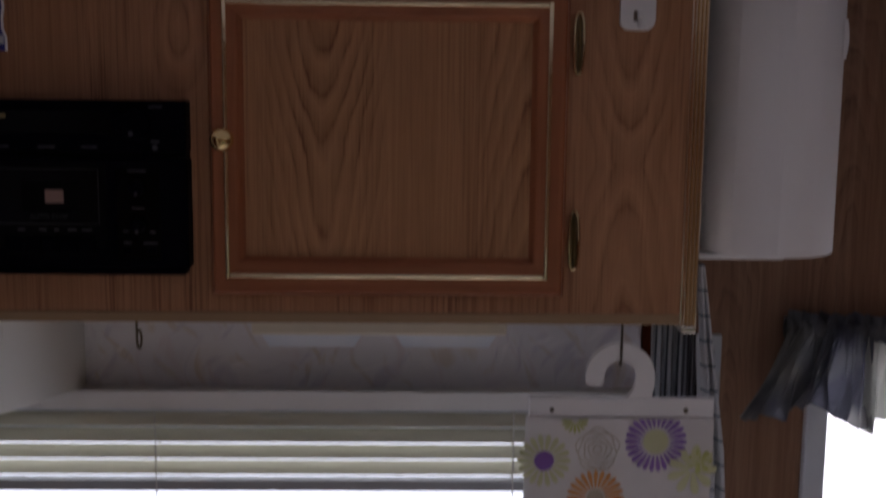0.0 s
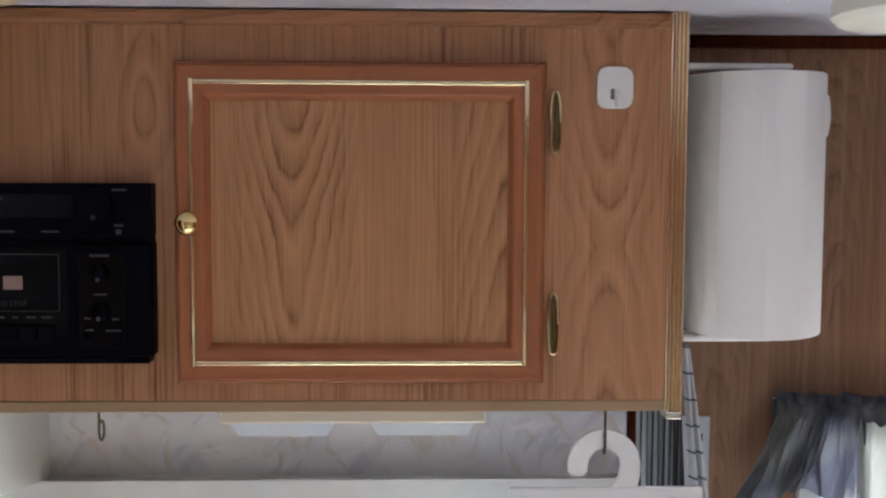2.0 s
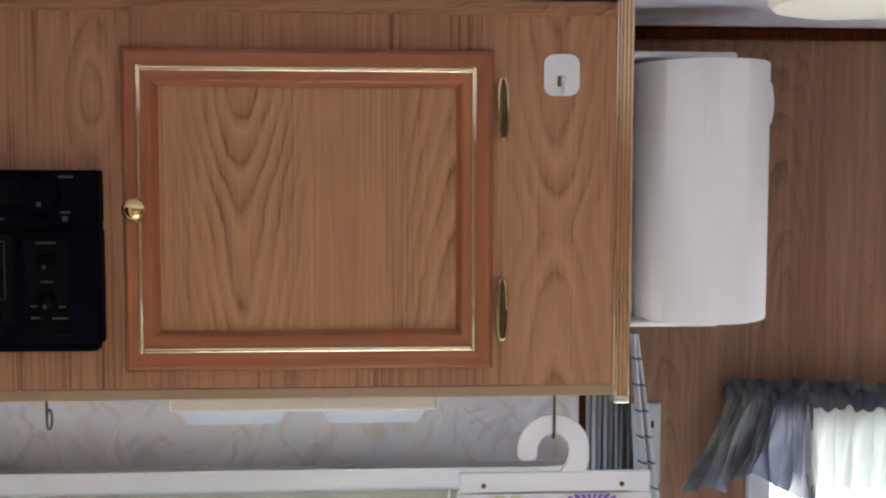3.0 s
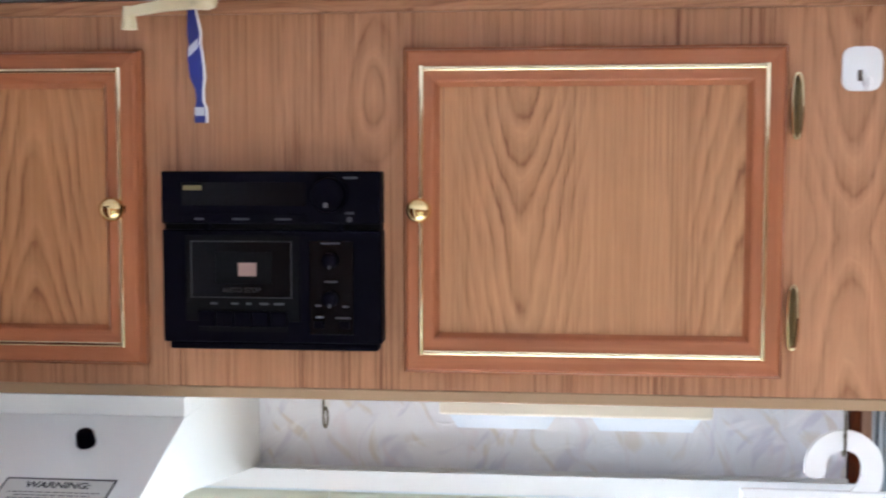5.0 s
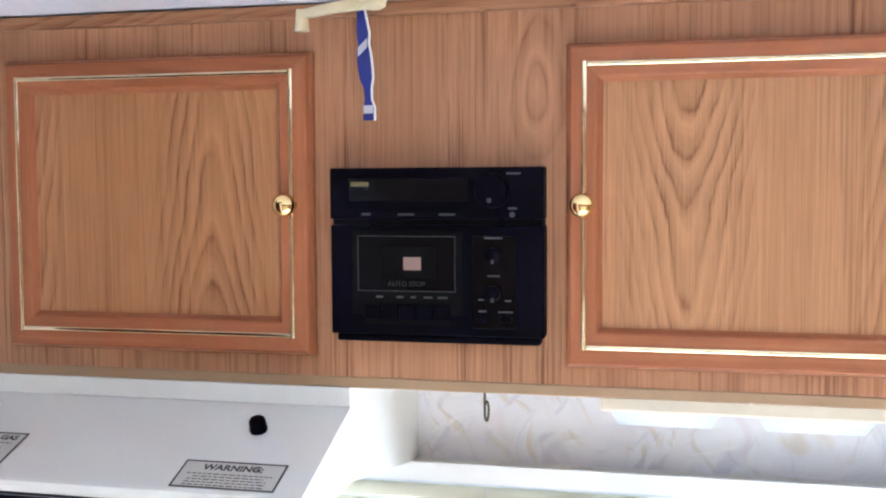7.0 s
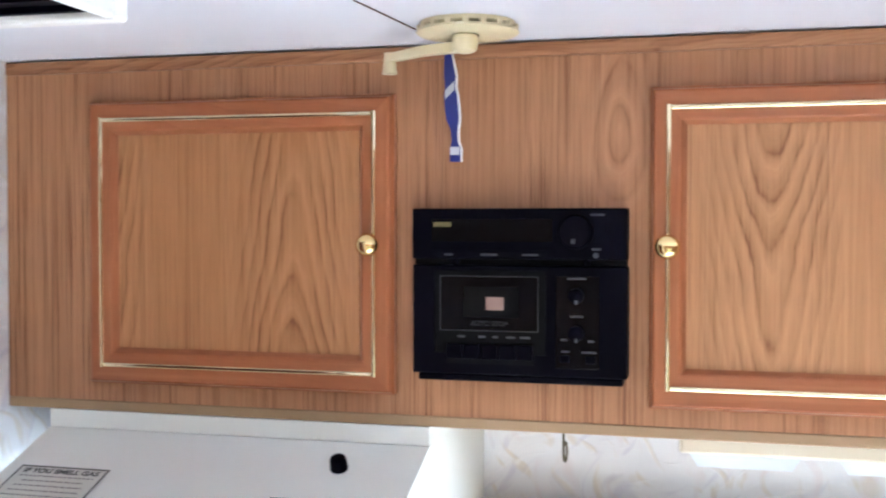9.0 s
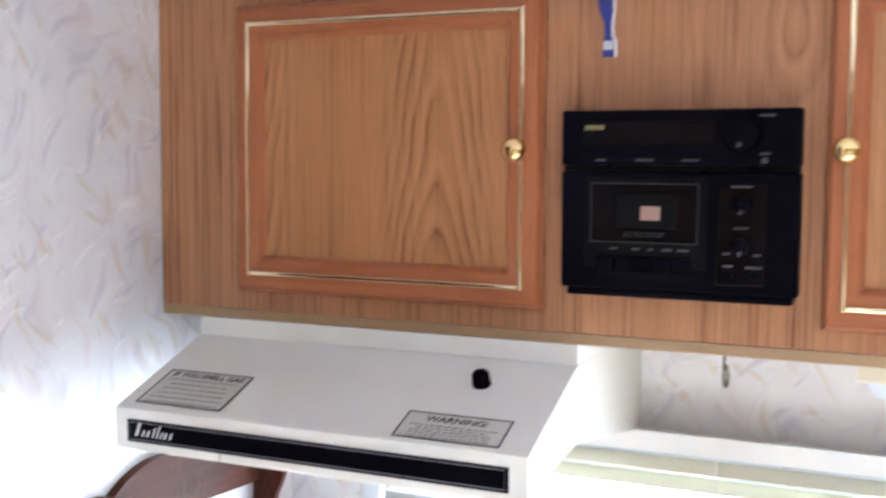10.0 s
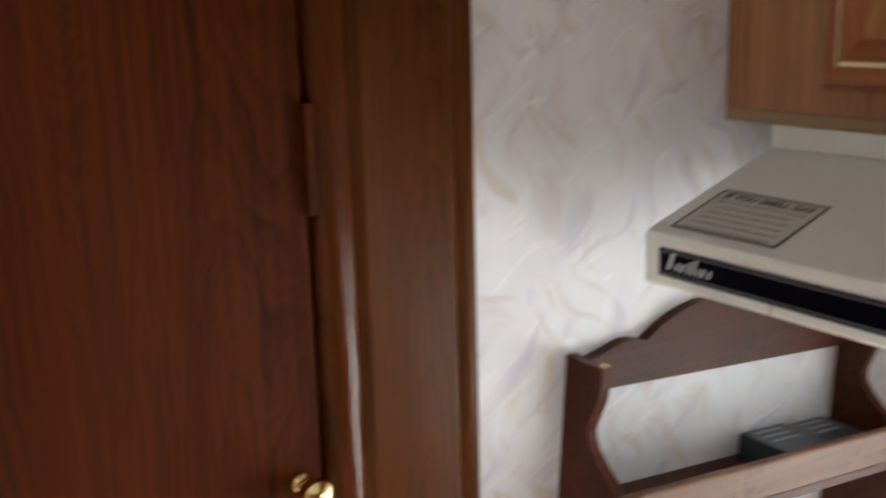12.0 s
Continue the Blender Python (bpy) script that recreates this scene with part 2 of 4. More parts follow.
OAK_L, OAK_D = (0.435, 0.215, 0.108), (0.138, 0.050, 0.020)
oak_face = veneer("oak_face", OAK_L, OAK_D, [("eye", -0.052, 1.916, 0.044, 0.0150, 0.044), ("cross", 0.436, 1.765, 0.060, 0.0150, 0.080)], bars=1.00, plain_grain=1.5, figure=0.82)
oak_panel = veneer("oak_panel", (0.455, 0.228, 0.106), OAK_D, [("vee", 0.104, 1.80, 0.078, 0.0115, 0.066), ("arch", 0.330, 1.80, 0.070, 0.0140, 0.085)], bars=0.50, plain_grain=1.7, figure=1.1, seed=3.1)
oak_panel_arch = veneer("oak_panel_arched", (0.430, 0.202, 0.087), OAK_D, [("arch", -0.418, 1.80, 0.086, 0.0120, 0.074), ("vee", -0.652, 1.80, 0.056, 0.0130, 0.085)], bars=0.50, plain_grain=1.7, figure=1.1, seed=6.4)
oak_top = wood("oak_top", OAK_L, OAK_D, axis="x")
frame_z = wood("door_frame_upright", (0.37, 0.132, 0.056), (0.24, 0.073, 0.028), contrast=0.5, rough=0.36)
frame_x = wood("door_frame_level", (0.37, 0.132, 0.056), (0.24, 0.073, 0.028), axis="x", contrast=0.5, rough=0.36)
oak_wall = wood("wood_wall", (0.30, 0.170, 0.105), (0.12, 0.060, 0.034), figure=0.6)
walnut_z = wood("casing_wood", (0.108, 0.034, 0.010), (0.032, 0.009, 0.003), rough=0.30, contrast=1.0, gloss=0.07)
bead_wood = wood("bead_wood", (0.082, 0.020, 0.006), (0.032, 0.008, 0.002), rough=0.11, contrast=0.8, gloss=0.22)
mahogany = wood("door_wood", (0.087, 0.0168, 0.0036), (0.022, 0.0045, 0.0014), contrast=1.6, rough=0.42, gloss=0.07)
shelf_wood = wood("shelf_wood", (0.085, 0.025, 0.015), (0.03, 0.009, 0.006), axis="y", rough=0.35, gloss=0.1)
rail_wood = wood("rail_wood", (0.19, 0.092, 0.055), (0.09, 0.04, 0.025), axis="y", rough=0.45, gloss=0.2)
lip_mat = plain("lip_tan", (0.33, 0.215, 0.115), 0.5)
brass = plain("brass", (0.80, 0.60, 0.28), 0.09, 1.0, 0.05, 90, 0.02)
brass_line = plain("brass_line", (0.82, 0.69, 0.45), 0.08, 1.0, 0.10, 7, 0.5, 0.5, 0.006)
copper_brass = plain("corner_brass", (0.97, 0.82, 0.62), 0.17, 1.0, 0.10, 10, 0.5, 0.5, 0.0012)
dark_metal = plain("dark_metal", (0.12, 0.10, 0.07), 0.3, 1.0)
old_brass = plain("antique_brass", (0.20, 0.15, 0.07), 0.30, 1.0, 0.12, 120, 0.05)
hinge_brass = plain("hinge_brass", (0.66, 0.52, 0.30), 0.16, 1.0, 0.12, 120, 0.05)
# brown that stands for the shade in the adhesive hook's recess
hook_shade = plain("hook_recess_shade", (0.16, 0.12, 0.10), 0.6)
steel = plain("hook_steel", (0.55, 0.52, 0.46), 0.25, 1.0)
black = plain("black_plastic", (0.0015, 0.0013, 0.0042), 0.5, 0, 0.1, 400, 0.1, 0.04)
knob_black = plain("knob_black", (0.012, 0.012, 0.014), 0.5)
black_gloss = plain("black_gloss", (0.002, 0.002, 0.003), 0.16, 0, 0.1, 60, 0.02, 0.1)
black_dark = plain("black_matt", (0.0015, 0.0015, 0.002), 0.6, 0, 0.04, 60, 0.05, 0.1)
print_grey = plain("print_grey", (0.062, 0.062, 0.072), 0.5)
print_pale = plain("print_pale", (0.22, 0.23, 0.26), 0.5)
print_dim = plain("print_dim", (0.022, 0.021, 0.023), 0.5)
print_gold = plain("print_gold", (0.16, 0.13, 0.05), 0.4)
tape_mat = plain("tape_window", (0.32, 0.20, 0.165), 0.5)
white_plastic = plain("white_plastic", (0.80, 0.80, 0.79), 0.35)
cream = plain("cream_plastic", (0.72, 0.64, 0.42), 0.4, 0, 0.06)
hood_paint = plain("hood_enamel", (0.79, 0.79, 0.735), 0.33, 0, 0.03, 240, 0.06)
label_paper = plain("label_paper", (0.60, 0.59, 0.53), 0.5)
ink = plain("label_ink", (0.02, 0.02, 0.022), 0.5)
ink_grey = plain("label_ink_fine", (0.07, 0.07, 0.07), 0.5)
silver = plain("silver_print", (0.68, 0.68, 0.70), 0.35)
paper = plain("paper_towel", (0.82, 0.81, 0.80), 0.9, 0, 0.03, 180, 0.5)
light_cream = plain("light_base", (0.70, 0.66, 0.55), 0.4)
diffuser = plain("diffuser", (0.78, 0.86, 0.95), 0.25)
blind_cream = plain("blind_slat", (0.80, 0.78, 0.64), 0.4, 0, 0.03)
blind_rail = plain("blind_rail", (0.74, 0.74, 0.72), 0.35)
blind_base = plain("blind_base", (0.36, 0.37, 0.38), 0.4)
plate_grey = plain("outlet_grey", (0.42, 0.45, 0.48), 0.4)
frame_white = plain("window_frame", (0.62, 0.67, 0.72), 0.4)
cord_mat = plain("cord", (0.70, 0.69, 0.64), 0.8)
tag_blue = plain("tag_blue", (0.005, 0.014, 0.18), 0.35)
print_patch = plain("print_patch", (0.50, 0.52, 0.58), 0.4)
tag_white = plain("tag_white", (0.78, 0.78, 0.80), 0.4)
purple = plain("print_purple", (0.24, 0.12, 0.42), 0.8)
olive = plain("print_olive", (0.46, 0.50, 0.16), 0.8)
olive_pale = plain("print_olive_pale", (0.60, 0.62, 0.36), 0.8)
orange = plain("print_orange", (0.68, 0.32, 0.10), 0.8)
taupe = plain("print_taupe", (0.50, 0.46, 0.36), 0.8)
floor_mat = plain("vinyl_floor", (0.58, 0.58, 0.60), 0.45)
ceiling_mat = plain("ceiling_board", (0.73, 0.745, 0.82), 0.6, 0, 0.05, 300, 0.2)
black_cover = plain("box_black", (0.02, 0.022, 0.028), 0.35)


def wallpaper_mat():
    """White paper with brushed leaf-like strokes in beige, lavender and grey, slightly embossed."""
    m, n, l, b = nodes_of("wallpaper", 0.5)
    tc = n.new("ShaderNodeTexCoord")
    sep, flat = n.new("ShaderNodeSeparateXYZ"), n.new("ShaderNodeCombineXYZ")
    l.new(tc.outputs["Object"], sep.inputs[0])
    l.new(math_node(n, l, "ADD", sep.outputs[0], math_node(n, l, "MULTIPLY", sep.outputs[1], 0.93)), flat.inputs[0])
    l.new(sep.outputs[2], flat.inputs[1])
    warp = n.new("ShaderNodeTexNoise")
    warp.inputs["Scale"].default_value, warp.inputs["Detail"].default_value = 9, 1
    l.new(flat.outputs[0], warp.inputs["Vector"])
    bend = n.new("ShaderNodeVectorMath")
    bend.operation = "MULTIPLY_ADD"
    l.new(warp.outputs["Color"], bend.inputs[0])
    bend.inputs[1].default_value = (0.11, 0.11, 0)
    l.new(flat.outputs[0], bend.inputs[2])

    def strokes(turn, off, size, lo, hi):
        mp = n.new("ShaderNodeMapping")
        mp.vector_type = "TEXTURE"
        mp.inputs["Rotation"].default_value = (0, 0, radians(turn))
        mp.inputs["Location"].default_value = (off, off * 1.7, 0)
        mp.inputs["Scale"].default_value = (1, 4.2, 1)
        l.new(bend.outputs[0], mp.inputs["Vector"])
        return ramp(n, l, noise_tex(n, l, mp.outputs[0], size, 1.5, 0.5), [(lo, (0, 0, 0)), (hi, (1, 1, 1))])

    a, c2, d = strokes(28, 0.3, 62, 0.57, 0.69), strokes(-34, 1.1, 56, 0.57, 0.69), strokes(6, 2.3, 48, 0.58, 0.70)
    e = strokes(-58, 3.7, 64, 0.60, 0.70)
    cloud = ramp(n, l, noise_tex(n, l, bend.outputs[0], 13, 3), [(0.40, (0, 0, 0)), (0.66, (1, 1, 1))])
    c = mix(n, l, math_node(n, l, "MULTIPLY", cloud, 0.45), (0.73, 0.73, 0.755), (0.635, 0.630, 0.668))
    c = mix(n, l, math_node(n, l, "MULTIPLY", a, 0.60), c, (0.59, 0.51, 0.41))
    c = mix(n, l, math_node(n, l, "MULTIPLY", c2, 0.58), c, (0.52, 0.50, 0.59))
    c = mix(n, l, math_node(n, l, "MULTIPLY", d, 0.45), c, (0.64, 0.55, 0.57))
    c = mix(n, l, math_node(n, l, "MULTIPLY", e, 0.60), c, (0.84, 0.83, 0.84))
    l.new(c, b.inputs["Base Color"])
    h = math_node(n, l, "ADD", math_node(n, l, "ADD", a, c2), math_node(n, l, "MULTIPLY", e, 1.4))
    h = math_node(n, l, "ADD", h, math_node(n, l, "MULTIPLY", noise_tex(n, l, flat.outputs[0], 300, 3), 0.4))
    bump(n, l, b, h, 0.40, 0.0010)
    return m


wallpaper = wallpaper_mat()


def cloth(name, base, stripe=None, axis=0, pitch=0.006, width=0.3, through_=0.0, blotch=None):
    m, n, l, b = nodes_of(name, 0.9)
    v = coords(n, l, (1, 1, 1))
    weave = noise_tex(n, l, v, 700, 2)
    c = mix(n, l, math_node(n, l, "MULTIPLY", noise_tex(n, l, v, 14, 3), 0.5), base, tuple(x * 0.7 for x in base))
    if stripe:
        sep = n.new("ShaderNodeSeparateXYZ")
        l.new(v, sep.inputs[0])
        f = math_node(n, l, "FRACT", math_node(n, l, "MULTIPLY", sep.outputs[axis], 1 / pitch))
        c = mix(n, l, math_node(n, l, "LESS_THAN", f, width), c, stripe)
    if blotch:
        vo = noise_tex(n, l, v, 10, 2, 0.5, 0.3)
        c = mix(n, l, ramp(n, l, vo, [(0.42, (0, 0, 0)), (0.70, (1, 1, 1))]), c, blotch)
    l.new(c, b.inputs["Base Color"])
    bump(n, l, b, weave, 0.3, 0.0008)
    if through_:
        t, ms = n.new("ShaderNodeBsdfTranslucent"), n.new("ShaderNodeMixShader")
        l.new(c, t.inputs["Color"])
        ms.inputs[0].default_value = through_
        l.new(b.outputs[0], ms.inputs[1])
        l.new(t.outputs[0], ms.inputs[2])
        l.new(ms.outputs[0], n["Material Output"].inputs["Surface"])
    return m


valance_cloth = cloth("valance_cloth", (0.125, 0.132, 0.168), blotch=(0.34, 0.35, 0.325), through_=0.60)
sheer_cloth = cloth("sheer_cloth", (0.46, 0.48, 0.44), through_=0.30)
stripe_cloth = cloth("stripe_cloth", (0.34, 0.36, 0.38), (0.035, 0.045, 0.06), 0, 0.0068, 0.26)
dark_cloth = cloth("dark_cloth", (0.12, 0.12, 0.13), (0.02, 0.02, 0.025), 0, 0.004, 0.5)
check_cloth = cloth("check_cloth", (0.55, 0.56, 0.58), (0.10, 0.13, 0.17), 2, 0.031, 0.10)
bag_cloth = cloth("bag_cloth", (0.78, 0.77, 0.75))

glass, gn, gl, gb = nodes_of("glass", 0.02)
gb.inputs["Transmission Weight"].default_value = 1.0
gb.inputs["IOR"].default_value = 1.45


# ---- building helpers ----
def thing(name, x, y, z, label, category, group="", kind=""):
    ob = new(name)
    ob.location = (x, y, z)
    ob.empty_display_size = 0.05
    return tagged(ob, label, category, group, kind)


def part(name, bm, mat, parent=None, label="", smooth=False):
    me = bpy.data.meshes.new(name)
    bmesh.ops.recalc_face_normals(bm, faces=bm.faces)
    bm.to_mesh(me)
    bm.free()
    me.materials.append(mat)
    if smooth:
        for p in me.polygons:
            p.use_smooth = True
        me.set_sharp_from_angle(angle=radians(40))
    ob = new(name, me)
    if parent:
        ob.parent = parent
        if parent.type == "EMPTY":
            ob.matrix_parent_inverse = Matrix.Translation(parent.location).inverted()
    return tagged(ob, label)


def box(x0, x1, y0, y1, z0, z1, bevel=0.0, seg=2, bm=None):
    own = bm is None
    bm = bmesh.new() if own else bm
    m = Matrix.Translation(((x0 + x1) / 2, (y0 + y1) / 2, (z0 + z1) / 2)) @ Matrix.Diagonal((abs(x1 - x0), abs(y1 - y0), abs(z1 - z0), 1))
    made = bmesh.ops.create_cube(bm, size=1, matrix=m)["verts"]
    if bevel:
        edges = list({e for v in made for e in v.link_edges})
        bmesh.ops.bevel(bm, geom=edges, offset=bevel, segments=seg, affect="EDGES", profile=0.5)
    return bm


def prism(outline, axis, a, b, bm=None):
    """A closed outline of (u, v) drawn out along an axis from a to b; u, v are the other two axes in order."""
    bm = bmesh.new() if bm is None else bm
    put = {"x": lambda u, v, w: (w, u, v), "y": lambda u, v, w: (u, w, v), "z": lambda u, v, w: (u, v, w)}[axis]
    lo = [bm.verts.new(put(u, v, a)) for u, v in outline]
    hi = [bm.verts.new(put(u, v, b)) for u, v in outline]
    bm.faces.new(lo[::-1])
    bm.faces.new(hi)
    k = len(outline)
    for i in range(k):
        bm.faces.new((lo[i], lo[(i + 1) % k], hi[(i + 1) % k], hi[i]))
    return bm


def lathe(profile, centre, axis="z", n=28, bm=None):
    """Turn (radius, height) points round an axis through centre."""
    bm = bmesh.new() if bm is None else bm
    cx, cy, cz = centre
    rings = []
    for r, h in profile:
        ring = []
        for i in range(n):
            a = 2 * math.pi * i / n
            u, v = r * math.cos(a), r * math.sin(a)
            p = {"z": (cx + u, cy + v, cz + h), "y": (cx + u, cy + h, cz + v), "x": (cx + h, cy + u, cz + v)}[axis]
            ring.append(bm.verts.new(p))
        rings.append(ring)
    for a, b in zip(rings, rings[1:]):
        for i in range(n):
            bm.faces.new((a[i], a[(i + 1) % n], b[(i + 1) % n], b[i]))
    bm.faces.new(rings[0])
    bm.faces.new(rings[-1])
    return bm


def tube(points, radius, n=10, bm=None):
    bm = bmesh.new() if bm is None else bm
    pts = [Vector(p) for p in points]
    rings, side = [], None
    for i, p in enumerate(pts):
        d = (pts[min(i + 1, len(pts) - 1)] - pts[max(i - 1, 0)]).normalized()
        side = d.orthogonal().normalized() if side is None else (side - d * side.dot(d)).normalized()
        up = d.cross(side)
        rings.append([bm.verts.new(p + radius * (math.cos(2 * math.pi * k / n) * side + math.sin(2 * math.pi * k / n) * up)) for k in range(n)])
    for a, b in zip(rings, rings[1:]):
        for k in range(n):
            bm.faces.new((a[k], a[(k + 1) % n], b[(k + 1) % n], b[k]))
    bm.faces.new(rings[0])
    bm.faces.new(rings[-1])
    return bm


def sheet(fn, nu, nv, thick=0.0015):
    """A cloth from fn(u, v), u and v from 0 to 1, with thickness along its normals."""
    bm = bmesh.new()
    g = [[bm.verts.new(fn(i / nu, j / nv)) for j in range(nv + 1)] for i in range(nu + 1)]
    for i in range(nu):
        for j in range(nv):
            bm.faces.new((g[i][j], g[i + 1][j], g[i + 1][j + 1], g[i][j + 1]))
    bmesh.ops.recalc_face_normals(bm, faces=bm.faces)
    if thick:
        bmesh.ops.solidify(bm, geom=list(bm.faces), thickness=thick)
    return bm


def words(name, text, size, m, mat, parent, label="", shear=0.0, bold=0.0):
    """Lettering as a thin mesh; m puts its plane (text along x, upright along y) into the world."""
    cu = bpy.data.curves.new(name, "FONT")
    cu.body, cu.size, cu.extrude, cu.shear, cu.offset = text, size, 0.0002, shear, bold
    cu.align_x, cu.align_y = "CENTER", "CENTER"
    tmp = new(name, cu)
    bpy.context.view_layer.update()
    me = bpy.data.meshes.new_from_object(tmp)
    bpy.data.objects.remove(tmp)
    me.transform(m)
    me.materials.clear()
    me.materials.append(mat)
    ob = new(name, me)
    ob.parent = parent
    if parent.type == "EMPTY":
        ob.matrix_parent_inverse = Matrix.Translation(parent.location).inverted()
    return tagged(ob, label)


# ---- structure ----
T = 0.06


def wall_with_hole(bm, x0, x1, z0, z1, y0, y1, holes):
    """Blocks of a wall that runs along x, round openings (x0, x1, z0, z1) in order along x."""
    at = x0
    for a, b, c, d in holes:
        box(at, a, y0, y1, z0, z1, bm=bm)
        box(a, b, y0, y1, z0, c, bm=bm)
        box(a, b, y0, y1, d, z1, bm=bm)
        at = b
    box(at, x1, y0, y1, z0, z1, bm=bm)
    return bm


def structure(name, bm, mat, label, category):
    return tagged(part(name, bm, mat), label, category, kind="structure")


structure("floor", box(XL - T, XR + T, YF - T, YB + T, -0.05, 0), floor_mat, "plain vinyl floor of the camper", "floor")
structure("ceiling", prism([(YF - T, ZC), (0.0, ZC), (YB + T, ZC + 0.0185), (YB + T, ZC + 0.06), (YF - T, ZC + 0.06)], "x", XL - T, XR + T), ceiling_mat, "pale grey-white ceiling board of the camper", "ceiling")
structure("wall_back", wall_with_hole(bmesh.new(), XL, 0.522, 0, ZC + 0.0145, YB, YB + T, [(-0.640, 0.385, 0.82, 1.372)]), wallpaper,
          "white wallpapered back wall with pastel marbled pattern", "wall")
structure("wall_back_wood", wall_with_hole(bmesh.new(), 0.538, XR, 0, ZC + 0.0145, YB, YB + T, [(0.792, 1.40, 0.90, 1.475)]), oak_wall,
          "brown wood-grain panelled back wall beside the cabinet", "wall")
structure("trim", box(0.522, 0.538, YB - 0.006, YB + T, 0, ZC, 0.002), mahogany, "dark brown wooden strip between wall coverings", "trim")
structure("trim_top", box(0.5385, XR - 0.001, YB - 0.010, YB - 0.0003, ZC - 0.003, ZC + 0.0140, 0.003), mahogany, "dark wooden strip under the ceiling", "trim")
seam = box(-0.0008, 0.0008, 0, 0.150, -0.0011, -0.0002)
bmesh.ops.transform(seam, matrix=pose(-0.266, -0.243, ZC, 0, 0, -5.8), verts=seam.verts)
structure("trim_seam", seam, mahogany, "thin dark seam line in the ceiling board", "trim")
DY0, DY1, DZ = -1.06, -0.436, 1.93
bm = box(XL - T, XL, DY1, YB + T, 0, ZC)
box(XL - T, XL, DY0, DY1, DZ, ZC, bm=bm)
box(XL - T, XL, YF, DY0, 0, ZC, bm=bm)
structure("wall_left", bm, wallpaper, "white wallpapered side wall with pastel marbled pattern", "wall")
structure("wall_outer", box(XL - T - 0.03, XL - T - 0.002, DY0 - 0.10, DY1 + 0.10, 0, ZC), mahogany, "dark boarding behind the door", "wall")
structure("wall_right", box(XR, XR + T, YF, YB + T, 0, ZC), oak_wall, "plain wood-grain end wall", "wall")
structure("wall_front", wall_with_hole(bmesh.new(), XL - T, XR + T, 0, ZC, YF - T, YF, [(-0.18, 1.28, 0.25, 1.36)]), oak_wall,
          "brown wood-grain wall with a wide window", "wall")
structure("ground", box(-60, 60, -60, 60, -0.75, -0.70), plain("ground_grass", (0.10, 0.12, 0.06), 0.9, 0, 0.2), "flat dull green ground outside", "ground")


# windows
def window(name, x0, x1, z0, z1, y, side, label, rails=()):
    """side +1: the room lies towards -y."""
    w = thing(name, (x0 + x1) / 2, y, z0, label, "window", kind="structure")
    f, d = 0.032, 0.012 * side
    ya, yb = sorted((y - d, y + 0.02 * side))
    for a, b, c, e in ((x0 - f, x0, z0 - f, z1 + f), (x1, x1 + f, z0 - f, z1 + f)):
        part("jamb", box(a, b, ya, yb, c, e, 0.003), frame_white, w)
    for c, e in ((z0 - f, z0), (z1, z1 + f)):
        part("frame_rail", box(x0, x1, ya, yb, c, e, 0.003), frame_white, w)
    for c, e in rails:
        part("sash_rail", box(x0, x1, *sorted((y + 0.004 * side, y + 0.024 * side)), c, e, 0.003), frame_white, w)
    pane = part("pane", box(x0, x1, *sorted((y + 0.030 * side, y + 0.034 * side)), z0, z1), glass, w)
    pane.visible_shadow = False
    return w


win = window("window_1", -0.640, 0.385, 0.82, 1.372, YB, 1, "pale framed kitchen window behind a blind", [(1.212, 1.250)])
window("window_2", 0.792, 1.40, 0.90, 1.475, YB, 1, "bright pale-framed window under a short curtain")
window("window_3", -0.18, 1.28, 0.25, 1.36, YF, -1, "wide pale-framed window facing the kitchen")
knob_edge = [(-0.676 + (0.0265 + 0.0028 * math.cos(9 * t)) * math.cos(t), 1.203 + (0.0265 + 0.0028 * math.cos(9 * t)) * math.sin(t)) for t in [2 * math.pi * k / 72 for k in range(72)]]
bm = prism(knob_edge, "y", YB - 0.032, YB - 0.015)
lathe([(0.006, 0), (0.012, -0.010), (0.024, -0.0135)], (-0.676, YB - 0.001, 1.203), "y", bm=bm)
lathe([(0.020, -0.0315), (0.017, -0.036), (0.004, -0.037)], (-0.676, YB - 0.001, 1.203), "y", bm=bm)
part("latch_knob", bm, knob_black, win, "lobed black knob", True)

# door in the left wall, with its casing
d1 = thing("door_1", XL, (DY0 + DY1) / 2, 0, "closed dark red-brown wooden door with a brass knob", "door", kind="structure")
part("door_leaf", box(XL - 0.035, XL + 0.0085, DY0 + 0.022, -0.4580, 0.01, DZ - 0.004, 0.002), mahogany, d1)
part("jamb", box(XL - T, XL - 0.001, DY1 - 0.0025, DY1 - 0.0003, 0, DZ), mahogany, d1)
kz, ky = 1.338, -0.474
part("door_knob", lathe([(0.0095, -0.002), (0.0095, 0.002), (0.008, 0.004), (0.006, 0.006), (0.006, 0.014), (0.011, 0.018), (0.0135, 0.025), (0.0125, 0.032), (0.008, 0.036), (0.002, 0.037)],
                        (XL + 0.0085, ky - 0.003, kz), "x"), brass, d1, "polished brass knob", True)
casing = [(-0.305, XL), (-0.305, XL + 0.008), (-0.310, XL + 0.012), (-0.317, XL + 0.0125), (-0.322, XL + 0.010), (-0.326, XL + 0.009),
          (-0.329, XL + 0.013), (-0.370, XL + 0.0155), (-0.411, XL + 0.0145), (-0.415, XL + 0.010), (-0.419, XL + 0.009), (-0.4195, XL)]
round_bead = [(XL, -0.4198)] + [(XL + 0.008 + 0.0125 * math.sin(a), -0.4374 + 0.0175 * math.cos(a)) for a in [math.pi * k / 24 for k in range(25)]] + [(XL, -0.4549)]
upright = [(x, y) for y, x in casing]
part("casing", prism(upright, "z", 0, DZ + 0.082), walnut_z, d1, "glossy brown moulded casing", True)
